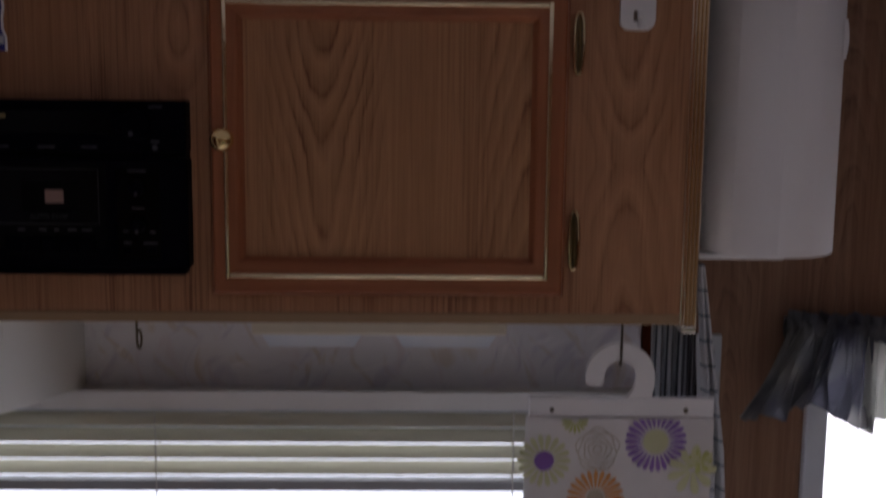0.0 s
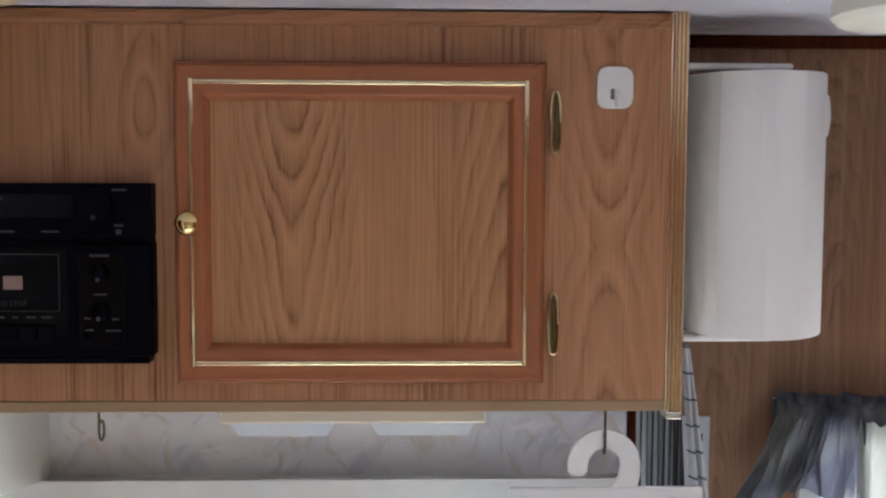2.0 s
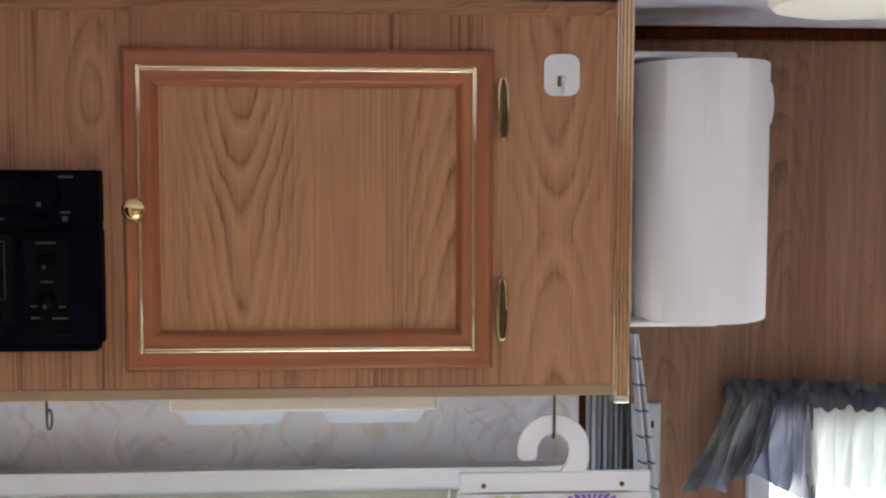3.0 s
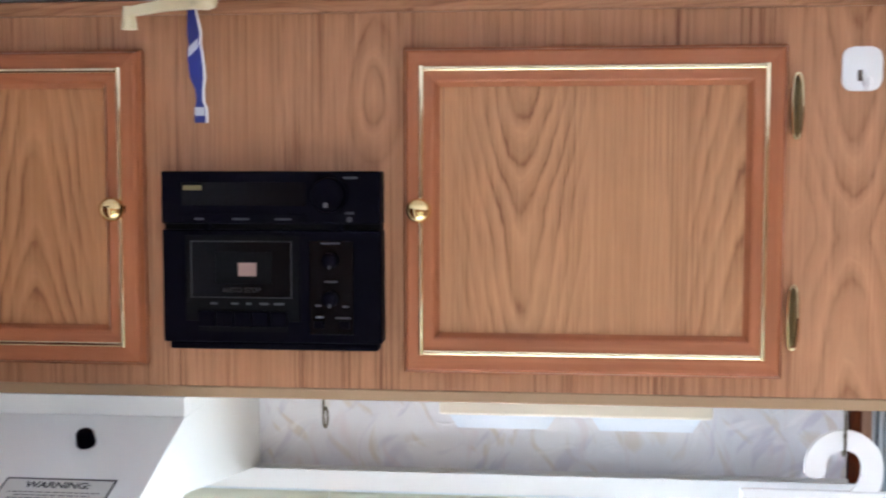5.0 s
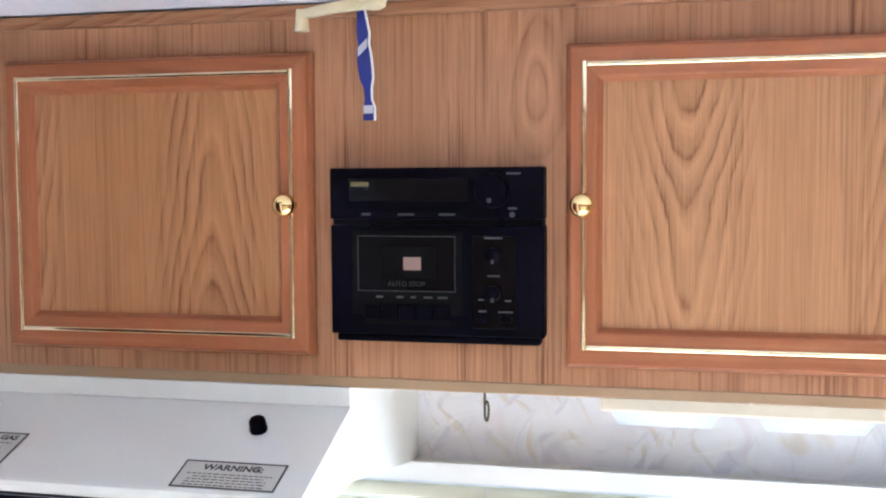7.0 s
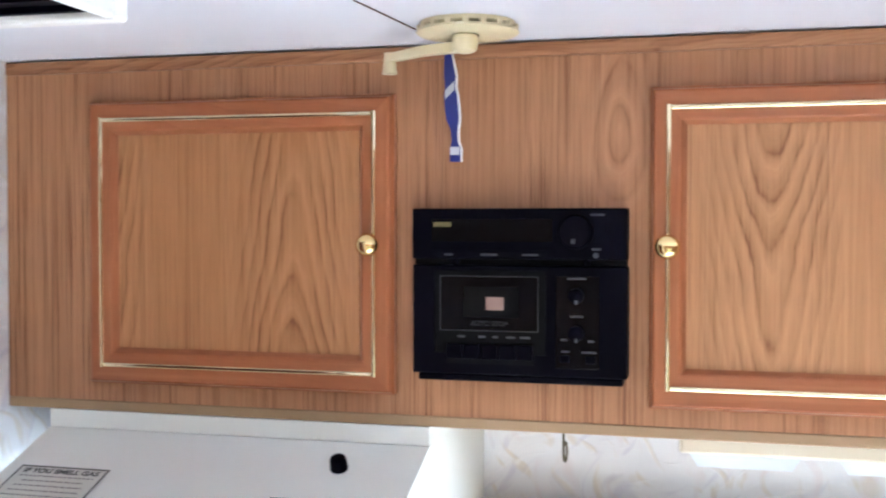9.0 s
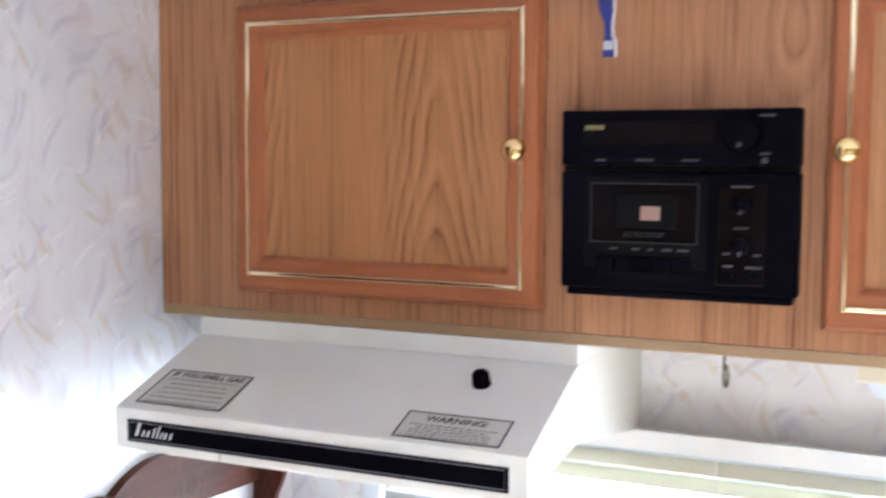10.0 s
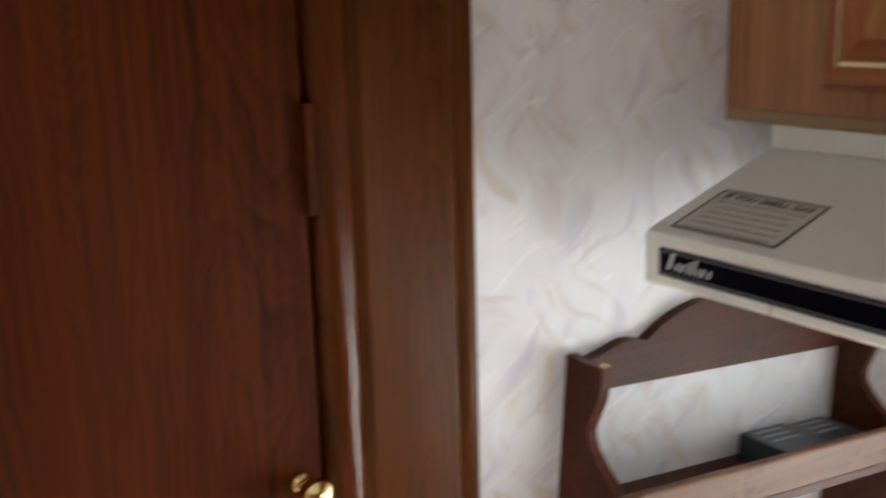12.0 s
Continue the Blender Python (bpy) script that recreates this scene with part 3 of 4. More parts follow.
part("casing_bead", prism(round_bead, "z", 0, DZ + 0.082), bead_wood, d1, "rounded glossy inner bead", True)
far = [(x, DY0 + DY1 - y) for x, y in upright]
part("casing", prism(far, "z", 0, DZ + 0.082), walnut_z, d1, "", True)
part("casing_bead", prism([(x, DY0 + DY1 - y) for x, y in round_bead], "z", 0, DZ + 0.082), bead_wood, d1, "", True)
part("casing_head", box(XL, XL + 0.016, DY0 + 0.0192, DY1 - 0.0192, DZ, DZ + 0.08, 0.003), walnut_z, d1)
part("strike_plate", box(XL + 0.0050, XL + 0.0185, -0.4615, -0.4525, 1.553, 1.637, 0.001), mahogany, d1, "dark metal strike plate")

# ---- overhead cabinet ----
CX0, CX1, CZ0, CZ1 = XL + 0.001, 0.499, 1.601, ZC - 0.002
cab = thing("overhead_cabinet", (CX0 + CX1) / 2, 0.15, CZ0, "oak-veneer overhead cabinet with two brass-trimmed doors below the ceiling", "cabinet")
part("face", box(CX0, CX1, 0.0, 0.018, CZ0, CZ1 - 0.016, 0.0), oak_face, cab)
part("top_trim", box(CX0, CX1, -0.003, 0.018, CZ1 - 0.0158, CZ1, 0.002), oak_top, cab)
part("bottom_lip", box(CX0, CX1, -0.001, 0.020, CZ0 - 0.0125, CZ0 - 0.0002, 0.0015), lip_mat, cab, "tan plain edge strip")
part("underside", box(CX0, CX1, 0.0205, YB - 0.001, CZ0 + 0.002, CZ0 + 0.010), lip_mat, cab)
part("end_panel", box(CX1 - 0.012, CX1, 0.0185, YB - 0.001, CZ0 + 0.0105, CZ1), oak_face, cab)
prof = [(0.4995, 0.022), (0.4995, -0.0018)]
for k in range(4):
    c = 0.5025 + k * 0.0042
    prof += [(c - 0.0020, -0.0020), (c - 0.0013, -0.0064), (c, -0.0076), (c + 0.0013, -0.0064), (c + 0.0020, -0.0020)]
prof += [(0.5175, -0.0018), (0.5175, 0.022)]
part("corner_trim", prism(prof, "z", 1.589, ZC - 0.001), copper_brass, cab, "fluted polished brass corner strip", True)
part("trim_foot", box(0.4995, 0.5175, -0.006, 0.020, 1.580, 1.589, 0.002), steel, cab)


def cabinet_door(x0, x1, z0, z1, knob_x, hinge_x, tag, veneer):
    """x0..z1: the brass line; the frame goes beyond it by 19 to 22 mm."""
    a, b, c, d = x0 - 0.019, x1 + 0.021, z0 - 0.023, z1 + 0.022
    p0, p1, q0, q1 = x0 + 0.0185, x1 - 0.0185, z0 + 0.020, z1 - 0.018
    door = part("door", box(p0 - 0.004, p1 + 0.004, -0.012, -0.001, q0 - 0.004, q1 + 0.004), veneer, cab, tag)

    def frame_profile(out, inn):
        # from the outer edge to the inner edge: offset, y
        s = 1 if inn > out else -1
        w = abs(inn - out)
        pts = [(0, -0.0005), (0.0, -0.011), (0.002, -0.0140), (0.0035, -0.0190), (0.006, -0.0205), (w - 0.0065, -0.0205), (w - 0.0045, -0.0195),
               (w - 0.0015, -0.0150), (w, -0.0125), (w, -0.0005)]
        return [(out + s * u, y) for u, y in pts]

    def mitred(out_lo, out_hi, inn_lo, inn_hi, prof_, upright_):
        bm = bmesh.new()
        w = abs(prof_[-1][0] - prof_[0][0])
        rows = []
        for u, y in prof_:
            f = abs(u - prof_[0][0]) / w
            lo, hi = out_lo + (inn_lo - out_lo) * f, out_hi + (inn_hi - out_hi) * f
            rows.append((bm.verts.new((u, y, lo) if upright_ else (lo, y, u)), bm.verts.new((u, y, hi) if upright_ else (hi, y, u))))
        k = len(rows)
        for i in range(k):
            r0, r1 = rows[i], rows[(i + 1) % k]
            bm.faces.new((r0[0], r0[1], r1[1], r1[0]))
        bm.faces.new([r[0] for r in rows])
        bm.faces.new([r[1] for r in rows][::-1])
        return bm

    part("stile", mitred(c, d, q0, q1, frame_profile(a, p0), True), frame_z, door)
    part("stile", mitred(c, d, q0, q1, frame_profile(b, p1), True), frame_z, door)
    part("rail", mitred(a, b, p0, p1, frame_profile(c, q0), False), frame_x, door)
    part("rail", mitred(a, b, p0, p1, frame_profile(d, q1), False), frame_x, door)
    r = 0.0026

    def bead(u0, u1, at, upright_):
        o = [(r, -0.0200)] + [(r * k / 5, -0.0210 - 0.0016 * math.sqrt(1.02 - (k / 5) ** 2)) for k in range(5, -6, -1)] + [(-r, -0.0200)]
        bm = bmesh.new()
        rows = []
        for s, y in o:
            rows.append((bm.verts.new((at + s, y, u0) if upright_ else (u0, y, at + s)), bm.verts.new((at + s, y, u1) if upright_ else (u1, y, at + s))))
        for r0, r1 in zip(rows, rows[1:]):
            bm.faces.new((r0[0], r0[1], r1[1], r1[0]))
        bm.faces.new([q[0] for q in rows])
        bm.faces.new([q[1] for q in rows])
        bm.faces.new((rows[0][0], rows[0][1], rows[-1][1], rows[-1][0]))
        return bm

    for at in (x0, x1):
        part("brass_trim", bead(z0 - 0.003, z1 + 0.003, at, True), brass_line, door, "thin polished brass line", True)
    for at in (z0, z1):
        part("brass_trim", bead(x0 + 0.0028, x1 - 0.0028, at, False), brass_line, door, "thin polished brass line", True)
    part("knob", lathe([(0.0065, -0.0222), (0.0070, -0.024), (0.0050, -0.027), (0.0050, -0.031), (0.0085, -0.034), (0.0120, -0.039), (0.0128, -0.044), (0.0115, -0.049), (0.0075, -0.0525), (0.002, -0.0535)],
                       (knob_x, 0, 1.7925), "y", 32), brass, door, "round polished brass knob", True)
    for hz in (1.897, 1.684):
        shut = hinge_x < x0
        bm = bmesh.new()
        if shut:
            box(a - 0.0035, a - 0.0005, -0.006, -0.0005, hz - 0.026, hz + 0.026, 0.001, bm=bm)
            part("hinge", bm, old_brass, door, "dark edge of a brass hinge")
            continue
        ring = [(hinge_x - 0.0008 + 0.0052 * math.copysign(abs(math.cos(t)) ** 0.6, math.cos(t)), -0.0065 - 0.002 * abs(math.cos(t)), hz + 0.0325 * math.sin(t)) for t in [2 * math.pi * k / 32 for k in range(33)]]
        rim = part("hinge_rim", tube(ring, 0.0016, 8), hinge_brass, door, "", True)
        lathe([(0.0008, -0.029), (0.0026, -0.022), (0.0022, -0.010), (0.0030, 0), (0.0022, 0.010), (0.0026, 0.022), (0.0008, 0.029)], (hinge_x + 0.0006, -0.005, hz), "z", 12, bm)
        prism([(hinge_x + 0.0046 * math.cos(t), hz + 0.030 * math.sin(t)) for t in [2 * math.pi * k / 24 for k in range(24)]], "y", -0.0045, -0.0004, bm)
        part("hinge", bm, old_brass, door, "antique brass oval hinge", True)
    return door


cabinet_door(0.0, 0.345, 1.645, 1.936, 0.0, 0.3775, "oak door with red-brown frame and brass line", oak_panel)
cabinet_door(-0.657, -0.319, 1.648, 1.937, -0.319, -0.6835, "oak door with red-brown frame and brass line", oak_panel_arch)

# ---- radio ----
RX, RZ, SX, SZ, RY = -0.273, 1.832, 2.746e-4, 2.652e-4, -0.026


def rx(c):
    return RX + (c - 40) * SX


def rz(c):
    return RZ - (c - 50) * SZ


def rbox(c0, c1, r0, r1, depth, proud, bevel=0.0):
    return box(rx(c0), rx(c1), RY - proud, RY - proud + depth, rz(r1), rz(r0), bevel)


radio = thing("cassette_radio", -0.157, -0.01, 1.645, "black built-in cassette radio set in the oak cabinet face", "radio")
part("tuner_body", rbox(40, 885, 50, 256, 0.0255, 0, 0.002), black, radio)
part("groove", rbox(47, 880, 257, 279, 0.020, -0.006), black_dark, radio)
deck = part("deck_body", rbox(42, 887, 280, 725, 0.0255, 0, 0.002), black, radio)
part("bottom_edge", rbox(62, 870, 726, 755, 0.0225, -0.003, 0.002), black, radio)
part("display", rbox(120, 600, 92, 185, 0.003, 0.0006, 0.0004), black_gloss, radio, "glossy dark display window")
part("badge", rbox(128, 200, 106, 124, 0.001, 0.0012), print_gold, radio, "small dull gold badge")
part("key_strip", rbox(118, 600, 218, 250, 0.003, 0.0008, 0.0006), black, radio)
for a, b in ((172, 208), (318, 384), (482, 546)):
    part("marking", rbox(a, b, 233, 241, 0.0012, 0.0012), print_grey, radio)
part("tuning_knob", lathe([(0.0185, 0), (0.0180, -0.008), (0.0165, -0.0105), (0.003, -0.011)], (rx(690), RY, rz(143)), "y", 32), black, radio, "", True)
part("knob_dot", rbox(676, 692, 172, 190, 0.001, 0.0116), print_grey, radio)
part("marking", rbox(744, 798, 72, 80, 0.001, 0.0005), print_grey, radio)
part("marking", rbox(750, 785, 208, 217, 0.001, 0.0005), print_grey, radio)
part("indicator", lathe([(0.0030, 0.0), (0.0030, -0.0010), (0.0019, -0.0012), (0.0018, -0.0003), (0.0005, -0.0003)], (rx(766), RY, rz(237)), "y", 16), print_grey, radio, "small ringed indicator", True)
part("screw", lathe([(0.004, 0.002), (0.004, -0.004), (0.002, -0.005)], (rx(216), RY + 0.006, rz(268)), "y", 12), black, radio)
part("screw", lathe([(0.004, 0.002), (0.004, -0.004), (0.002, -0.005)], (rx(728), RY + 0.006, rz(268)), "y", 12), black, radio)
part("deck_recess", rbox(132, 575, 300, 640, 0.003, 0.0008, 0.0008), black_dark, deck)
part("cassette_door", rbox(156, 548, 322, 548, 0.004, 0.003, 0.0008), black_gloss, deck, "smoked cassette door")
for a, b, c, d in ((158, 546, 322, 326), (158, 546, 543, 547), (156, 160, 322, 547), (544, 548, 322, 547)):
    part("outline", rbox(a, b, c, d, 0.0006, 0.0035), print_dim, deck)
part("tape_window", rbox(252, 470, 366, 490, 0.0006, 0.0034), black_dark, deck)
part("tape_label", rbox(342, 412, 408, 460, 0.0006, 0.0040), tape_mat, deck, "pale pink tape window")
for a, b in ((228, 256), (310, 338), (368, 388), (420, 455), (475, 515)):
    part("marking", rbox(a, b, 566, 574, 0.0006, 0.0012), print_grey, deck)
for k in range(5):
    part("key", rbox(182 + k * 70, 248 + k * 70, 600, 660, 0.006, 0.0035, 0.001), black, deck)
part("key_slot", rbox(182, 528, 662, 682, 0.001, 0.0004), black_dark, deck)
part("control_panel", rbox(610, 782, 318, 692, 0.003, 0.0008, 0.0015), black_gloss, deck)
for r in (405, 555):
    part("control_knob", lathe([(0.0082, 0), (0.0078, -0.009), (0.0060, -0.0105), (0.001, -0.011)], (rx(694), RY, rz(r - 8)), "y", 24), black, deck, "", True)
    part("knob_dot", rbox(690, 702, r + 8, r + 24, 0.001, 0.0112), print_grey, deck)
for a, b, r in ((658, 730, 330), (670, 720, 480), (634, 658, 574), (738, 762, 577), (636, 668, 620), (712, 770, 622)):
    part("marking", rbox(a, b, r - 4, r + 4, 0.001, 0.0012), print_grey, deck)
for a in (632, 728):
    part("push_button", rbox(a, a + 36, 634, 664, 0.004, 0.0035, 0.001), black, deck)
words("lettering", "AUTO STOP", 0.0075, Matrix.Translation((rx(354), RY - 0.0038, rz(516))) @ pose(0, 0, 0, 90), print_dim, deck, "dim printed lettering")

# ---- range hood ----
hood = thing("range_hood", -0.50, 0.07, 1.462, "off-white enamelled range hood with a black band under the cabinet", "range hood")
HX0, HX1, HY, HT, HF, HB = -0.741, -0.260, -0.158, 1.566, 1.509, 1.462
body = [(YB - 0.002, HT), (-0.002, HT), (HY + 0.006, HF + 0.0015), (HY + 0.001, HF - 0.001), (HY, HF - 0.006), (HY, HB + 0.002), (HY + 0.002, HB), (HY + 0.014, HB), (HY + 0.016, HB + 0.012), (0.0, HB + 0.02), (YB - 0.002, HB - 0.032)]
part("shell", prism(body, "x", HX0, HX1), hood_paint, hood)
part("back_lip", box(HX0, HX1, -0.001, 0.016, HT + 0.0003, CZ0 - 0.0128, 0.001), hood_paint, hood)
part("fill_side", box(HX1 - 0.012, HX1, 0.0165, YB - 0.002, HT + 0.0003, CZ0 + 0.0015), hood_paint, hood)
band = part("control_band", box(-0.7235, -0.2785, HY - 0.0015, HY + 0.001, 1.472, 1.4965, 0.0003), black, hood, "black front band")
for z in (1.4745, 1.4935):
    part("band_line", box(-0.720, -0.282, HY - 0.0018, HY - 0.0012, z, z + 0.0009), print_pale, band)
for x in (-0.7205, -0.2825):
    part("band_line", box(x, x + 0.0007, HY - 0.0018, HY - 0.0012, 1.4752, 1.4935), print_grey, band)
# slanted silver mark
x = -0.713
for w, h in ((0.009, 0.0145), (0.006, 0.007), (0.0075, 0.007), (0.0055, 0.011), (0.0055, 0.0135), (0.0045, 0.007), (0.0075, 0.007), (0.006, 0.007)):
    bmk = prism([(x, 1.479), (x + w * 0.40, 1.479), (x + w * 0.40 + h * 0.35, 1.479 + h), (x + h * 0.35, 1.479 + h)], "y", HY - 0.0020, HY - 0.0012)
    part("badge_mark", bmk, silver, band, "silver slanted mark")
    x += w
part("seam", box(-0.603, -0.6022, HY - 0.0003, HY + 0.001, HB + 0.001, 1.4716), ink_grey, hood, "thin seam in the front edge")
slope = math.atan2(HT - HF, -0.002 - HY)


def on_slope(x, y, lift=0.0):
    z = HT + (HT - HF) / (-0.002 - HY) * (y + 0.002)
    return Matrix.Translation((x, y - lift * math.sin(slope), z + lift * math.cos(slope))) @ Euler((slope, 0, 0)).to_matrix().to_4x4()


def hood_label(x0, x1, y0, y1, title, size, lines, tag):
    cx, cy, w, h = (x0 + x1) / 2, (y0 + y1) / 2, x1 - x0, (y1 - y0) / math.cos(slope)
    m = on_slope(cx, cy, 0.0006)
    lab = part("warning_label", box(-w / 2, w / 2, -h / 2, h / 2, -0.0003, 0.0003), label_paper, hood, tag)
    lab.data.transform(m)
    t = 0.0020
    for a, b, c, d in ((-w / 2, w / 2, h / 2 - t, h / 2), (-w / 2, w / 2, -h / 2, -h / 2 + t), (-w / 2, -w / 2 + t, -h / 2 + t, h / 2 - t), (w / 2 - t, w / 2, -h / 2 + t, h / 2 - t)):
        o = part("border", box(a, b, c, d, 0.0002, 0.0006), ink, lab)
        o.data.transform(m)
    words("lettering", title, size, on_slope(cx, cy, 0.0009) @ Matrix.Translation((0, h / 2 - size * 0.85, 0)), ink, lab, "bold black lettering", bold=0.0004)
    rnd = random.Random(4)
    top, low = h / 2 - size * 1.7, -h / 2 + 0.005
    for k in range(lines):
        yy = top + (low - top) * k / (lines - 1)
        half = w * (0.44 - 0.12 * rnd.random())
        at = -half
        while at < half:
            ln = 0.003 + 0.005 * rnd.random()
            o = part("text_line", box(at, min(at + ln, half), yy - 0.0007, yy + 0.0007, 0.0002, 0.0005), ink_grey, lab)
            o.data.transform(m)
            at += ln + 0.0016


hood_label(-0.722, -0.610, -0.147, -0.081, "IF YOU SMELL GAS", 0.0115, 6, "pale label with a black border")
hood_label(-0.404, -0.291, -0.152, -0.109, "WARNING:", 0.0130, 5, "pale label with a black border")
kn = part("fan_knob", lathe([(0.0095, 0.0), (0.0100, 0.002), (0.0090, 0.013), (0.0075, 0.0155), (0.002, 0.016)], (0, 0, 0), "z", 20), black, hood, "black fan knob", True)
kn.data.transform(on_slope(-0.348, -0.052, 0.0))

# ---- things under and beside the cabinet ----
light = thing("under_cabinet_light", 0.165, 0.12, 1.55, "cream under-cabinet light with two clear diffusers", "light fixture")
part("base", box(0.011, 0.311, 0.060, 0.145, 1.561, CZ0 + 0.0015, 0.003), light_cream, light)
for a, b in ((0.021, 0.141), (0.179, 0.300)):
    part("diffuser", prism([(a, 1.5615), (a + 0.010, 1.5455), (b - 0.010, 1.5455), (b, 1.5615)], "y", 0.067, 0.138), diffuser, light, "pale ribbed diffuser")


def cup_hook(x, y, turn, drop=0.0):
    h = thing("cup_hook", x, y, 1.55, "small metal cup hook screwed under the cabinet", "hook", "cup hooks under the cabinet")
    pts = [(x, y, 1.612), (x, y, 1.575 - drop)] + [(x + 0.0050 * (1 - math.cos(a)) * math.cos(turn), y + 0.0050 * (1 - math.cos(a)) * math.sin(turn), 1.561 - drop - 0.011 * math.sin(a)) for a in [k * math.pi / 8 for k in range(0, 15)]]
    part("wire", tube(pts, 0.0015, 8), dark_metal, h, "", True)
    part("flange", lathe([(0.001, 0.004), (0.004, 0.003), (0.004, 0.0), (0.001, -0.001)], (x, y, 1.589), "z", 12), steel, h)


cup_hook(-0.114, 0.030, 1.30)
cup_hook(0.438, 0.0135, math.pi / 2, 0.013)

# adhesive hook on the cabinet face
ah = thing("adhesive_hook", 0.4395, -0.003, 1.912, "white rounded adhesive hook on the cabinet face", "hook")
rr = [(0.4395 + sx * 0.0085 + 0.0105 * math.cos(t), 1.9338 + sz * 0.0113 + 0.0105 * math.sin(t))
      for sx, sz, t0 in ((1, 1, 0), (-1, 1, 90), (-1, -1, 180), (1, -1, 270)) for t in [radians(t0 + 15 * k) for k in range(7)]]
bm = prism(rr, "y", -0.0058, -0.0003)
bmesh.ops.bevel(bm, geom=[e for e in bm.edges if all(abs(v.co.y + 0.0058) < 1e-5 for v in e.verts)], offset=0.002, segments=2, affect="EDGES")
part("plate", bm, white_plastic, ah, "", True)
part("hook", tube([(0.4410, -0.005, 1.932), (0.4410, -0.009, 1.924), (0.4410, -0.012, 1.917), (0.4410, -0.017, 1.914), (0.4410, -0.021, 1.917), (0.4410, -0.022, 1.924)], 0.0028, 10), white_plastic, ah, "", True)
# recess isn't modelled: its shade is a flat brown patch on the plate
part("slot", box(0.4345, 0.4392, -0.0066, -0.0056, 1.9215, 1.9325, 0.0004), hook_shade, ah, "dull brown patch for the shaded recess behind the hook")

# paper towel roll on its holder
TX, TY, TR = 0.6145, 0.070, 0.0755
holder = thing("paper_towel_holder", 0.56, TY, 1.66, "white plastic towel holder fixed to the cabinet end", "holder")
for z, up in ((1.959, 1), (1.656, -1)):
    part("arm", box(0.5195, 0.648 if up > 0 else 0.632, TY - 0.022, TY + 0.022, z, z + 0.007, 0.003, 3), white_plastic, holder)
    part("spindle_end", lathe([(0.018, 0), (0.017, -0.016 * up)], (TX, TY, z + (0 if up > 0 else 0.007)), "z", 20), white_plastic, holder)
part("back_plate", box(0.5185, 0.5225, TY - 0.024, TY + 0.024, 1.652, 1.968, 0.0015), white_plastic, holder)
roll = thing("paper_towel_roll", TX, TY, 1.666, "full roll of white paper towel on its holder", "paper towel")
bm = bmesh.new()
rings = []
N = 72
for z, rr in ((1.666, 0.020), (1.666, TR - 0.001), (1.6675, TR), (1.9525, TR), (1.954, TR - 0.001), (1.954, 0.020)):
    rings.append([bm.verts.new((TX + (rr + (0.0012 * math.sin(3 * a) + 0.0008 * math.sin(5 * a + z * 9) if rr > 0.05 else 0)) * math.cos(a),
                                TY + (rr + (0.0012 * math.sin(3 * a) + 0.0008 * math.sin(5 * a + z * 9) if rr > 0.05 else 0)) * math.sin(a), z)) for a in [2 * math.pi * k / N for k in range(N)]])
for a, b in zip(rings + [rings[0]], rings[1:] + [rings[0]]):
    if a is b:
        continue
    for k in range(N):
        bm.faces.new((a[k], a[(k + 1) % N], b[(k + 1) % N], b[k]))
part("roll", bm, paper, roll, "", True)
def flap(u, v):
    a = radians(-137 + 70 * u)
    r = TR + 0.0016 - 0.0006 * u
    return (TX + r * math.cos(a), TY + r * math.sin(a), 1.667 + 0.286 * v)
part("loose_sheet", sheet(flap, 10, 4, 0.0006), paper, roll, "loose outer sheet", True)
def fold(u, v):
    a = radians(-38 + 52 * u)
    r = TR + 0.001 + 0.0028 * math.sin(math.pi * u) * math.sin(math.pi * v)
    return (TX + r * math.cos(a), TY + r * math.sin(a), 1.886 + 0.044 * v)
part("loose_fold", sheet(fold, 10, 8, 0.0006), paper, roll, "small bulge of loose paper", True)

# hanging fabric bag on a plastic hanger
bag = thing("hanging_bag", 0.44, 0.0195, 1.20, "white fabric bag with printed flowers on a white hook hanger", "hanging bag")
HXc, HZc, R1, R2 = 0.4385, 1.526, 0.0400, 0.0185
outer = [(HXc + R1 * math.cos(a), HZc + R1 * math.sin(a)) for a in [radians(190 - 190 * k / 18) for k in range(19)]]
inner = [(HXc + R2 * math.cos(a), HZc + R2 * math.sin(a)) for a in [radians(190 * k / 18) for k in range(19)]]
right = [(0.4782, 1.514), (0.475, 1.502), (0.475, 1.494), (0.445, 1.494), (0.446, 1.501), (0.454, 1.511), (0.4565, 1.519)]
tip = [(HXc - 0.0195, 1.5185), (HXc - 0.0225, 1.5150), (HXc - 0.0285, 1.5132), (HXc - 0.0345, 1.5148), (HXc - 0.0385, 1.5185)]
bm = prism(outer + right + inner + tip, "y", 0.010, 0.0145)
part("hanger_hook", bm, white_plastic, bag, "white plastic hook")
part("hanger_bar", box(0.334, 0.548, 0.0085, 0.016, 1.478, 1.5015, 0.002), white_plastic, bag)
for x in (0.3605, 0.5150):
    part("rivet", lathe([(0.0028, 0.0005), (0.0028, -0.0010), (0.0005, -0.0016)], (x, 0.0085, 1.4870), "y", 14), dark_metal, bag)
def bag_front(u, v):
    x = 0.332 + 0.216 * u
    fold = 0.004 * math.sin(9 * u + 2.0 * v) * v + 0.0025 * math.sin(21 * u + 1) * v
    return (x + 0.010 * (0.5 - u) * v, 0.006 - fold, 1.478 - 0.27 * v)
part("bag_front", sheet(bag_front, 40, 20), bag_cloth, bag, "flower-printed white cloth", True)
def bag_back(u, v):
    return (0.332 + 0.216 * u, 0.022 + 0.03 * v + 0.003 * math.sin(11 * u), 1.478 - 0.27 * v)
part("bag_back", sheet(bag_back, 24, 12), bag_cloth, bag, "", True)


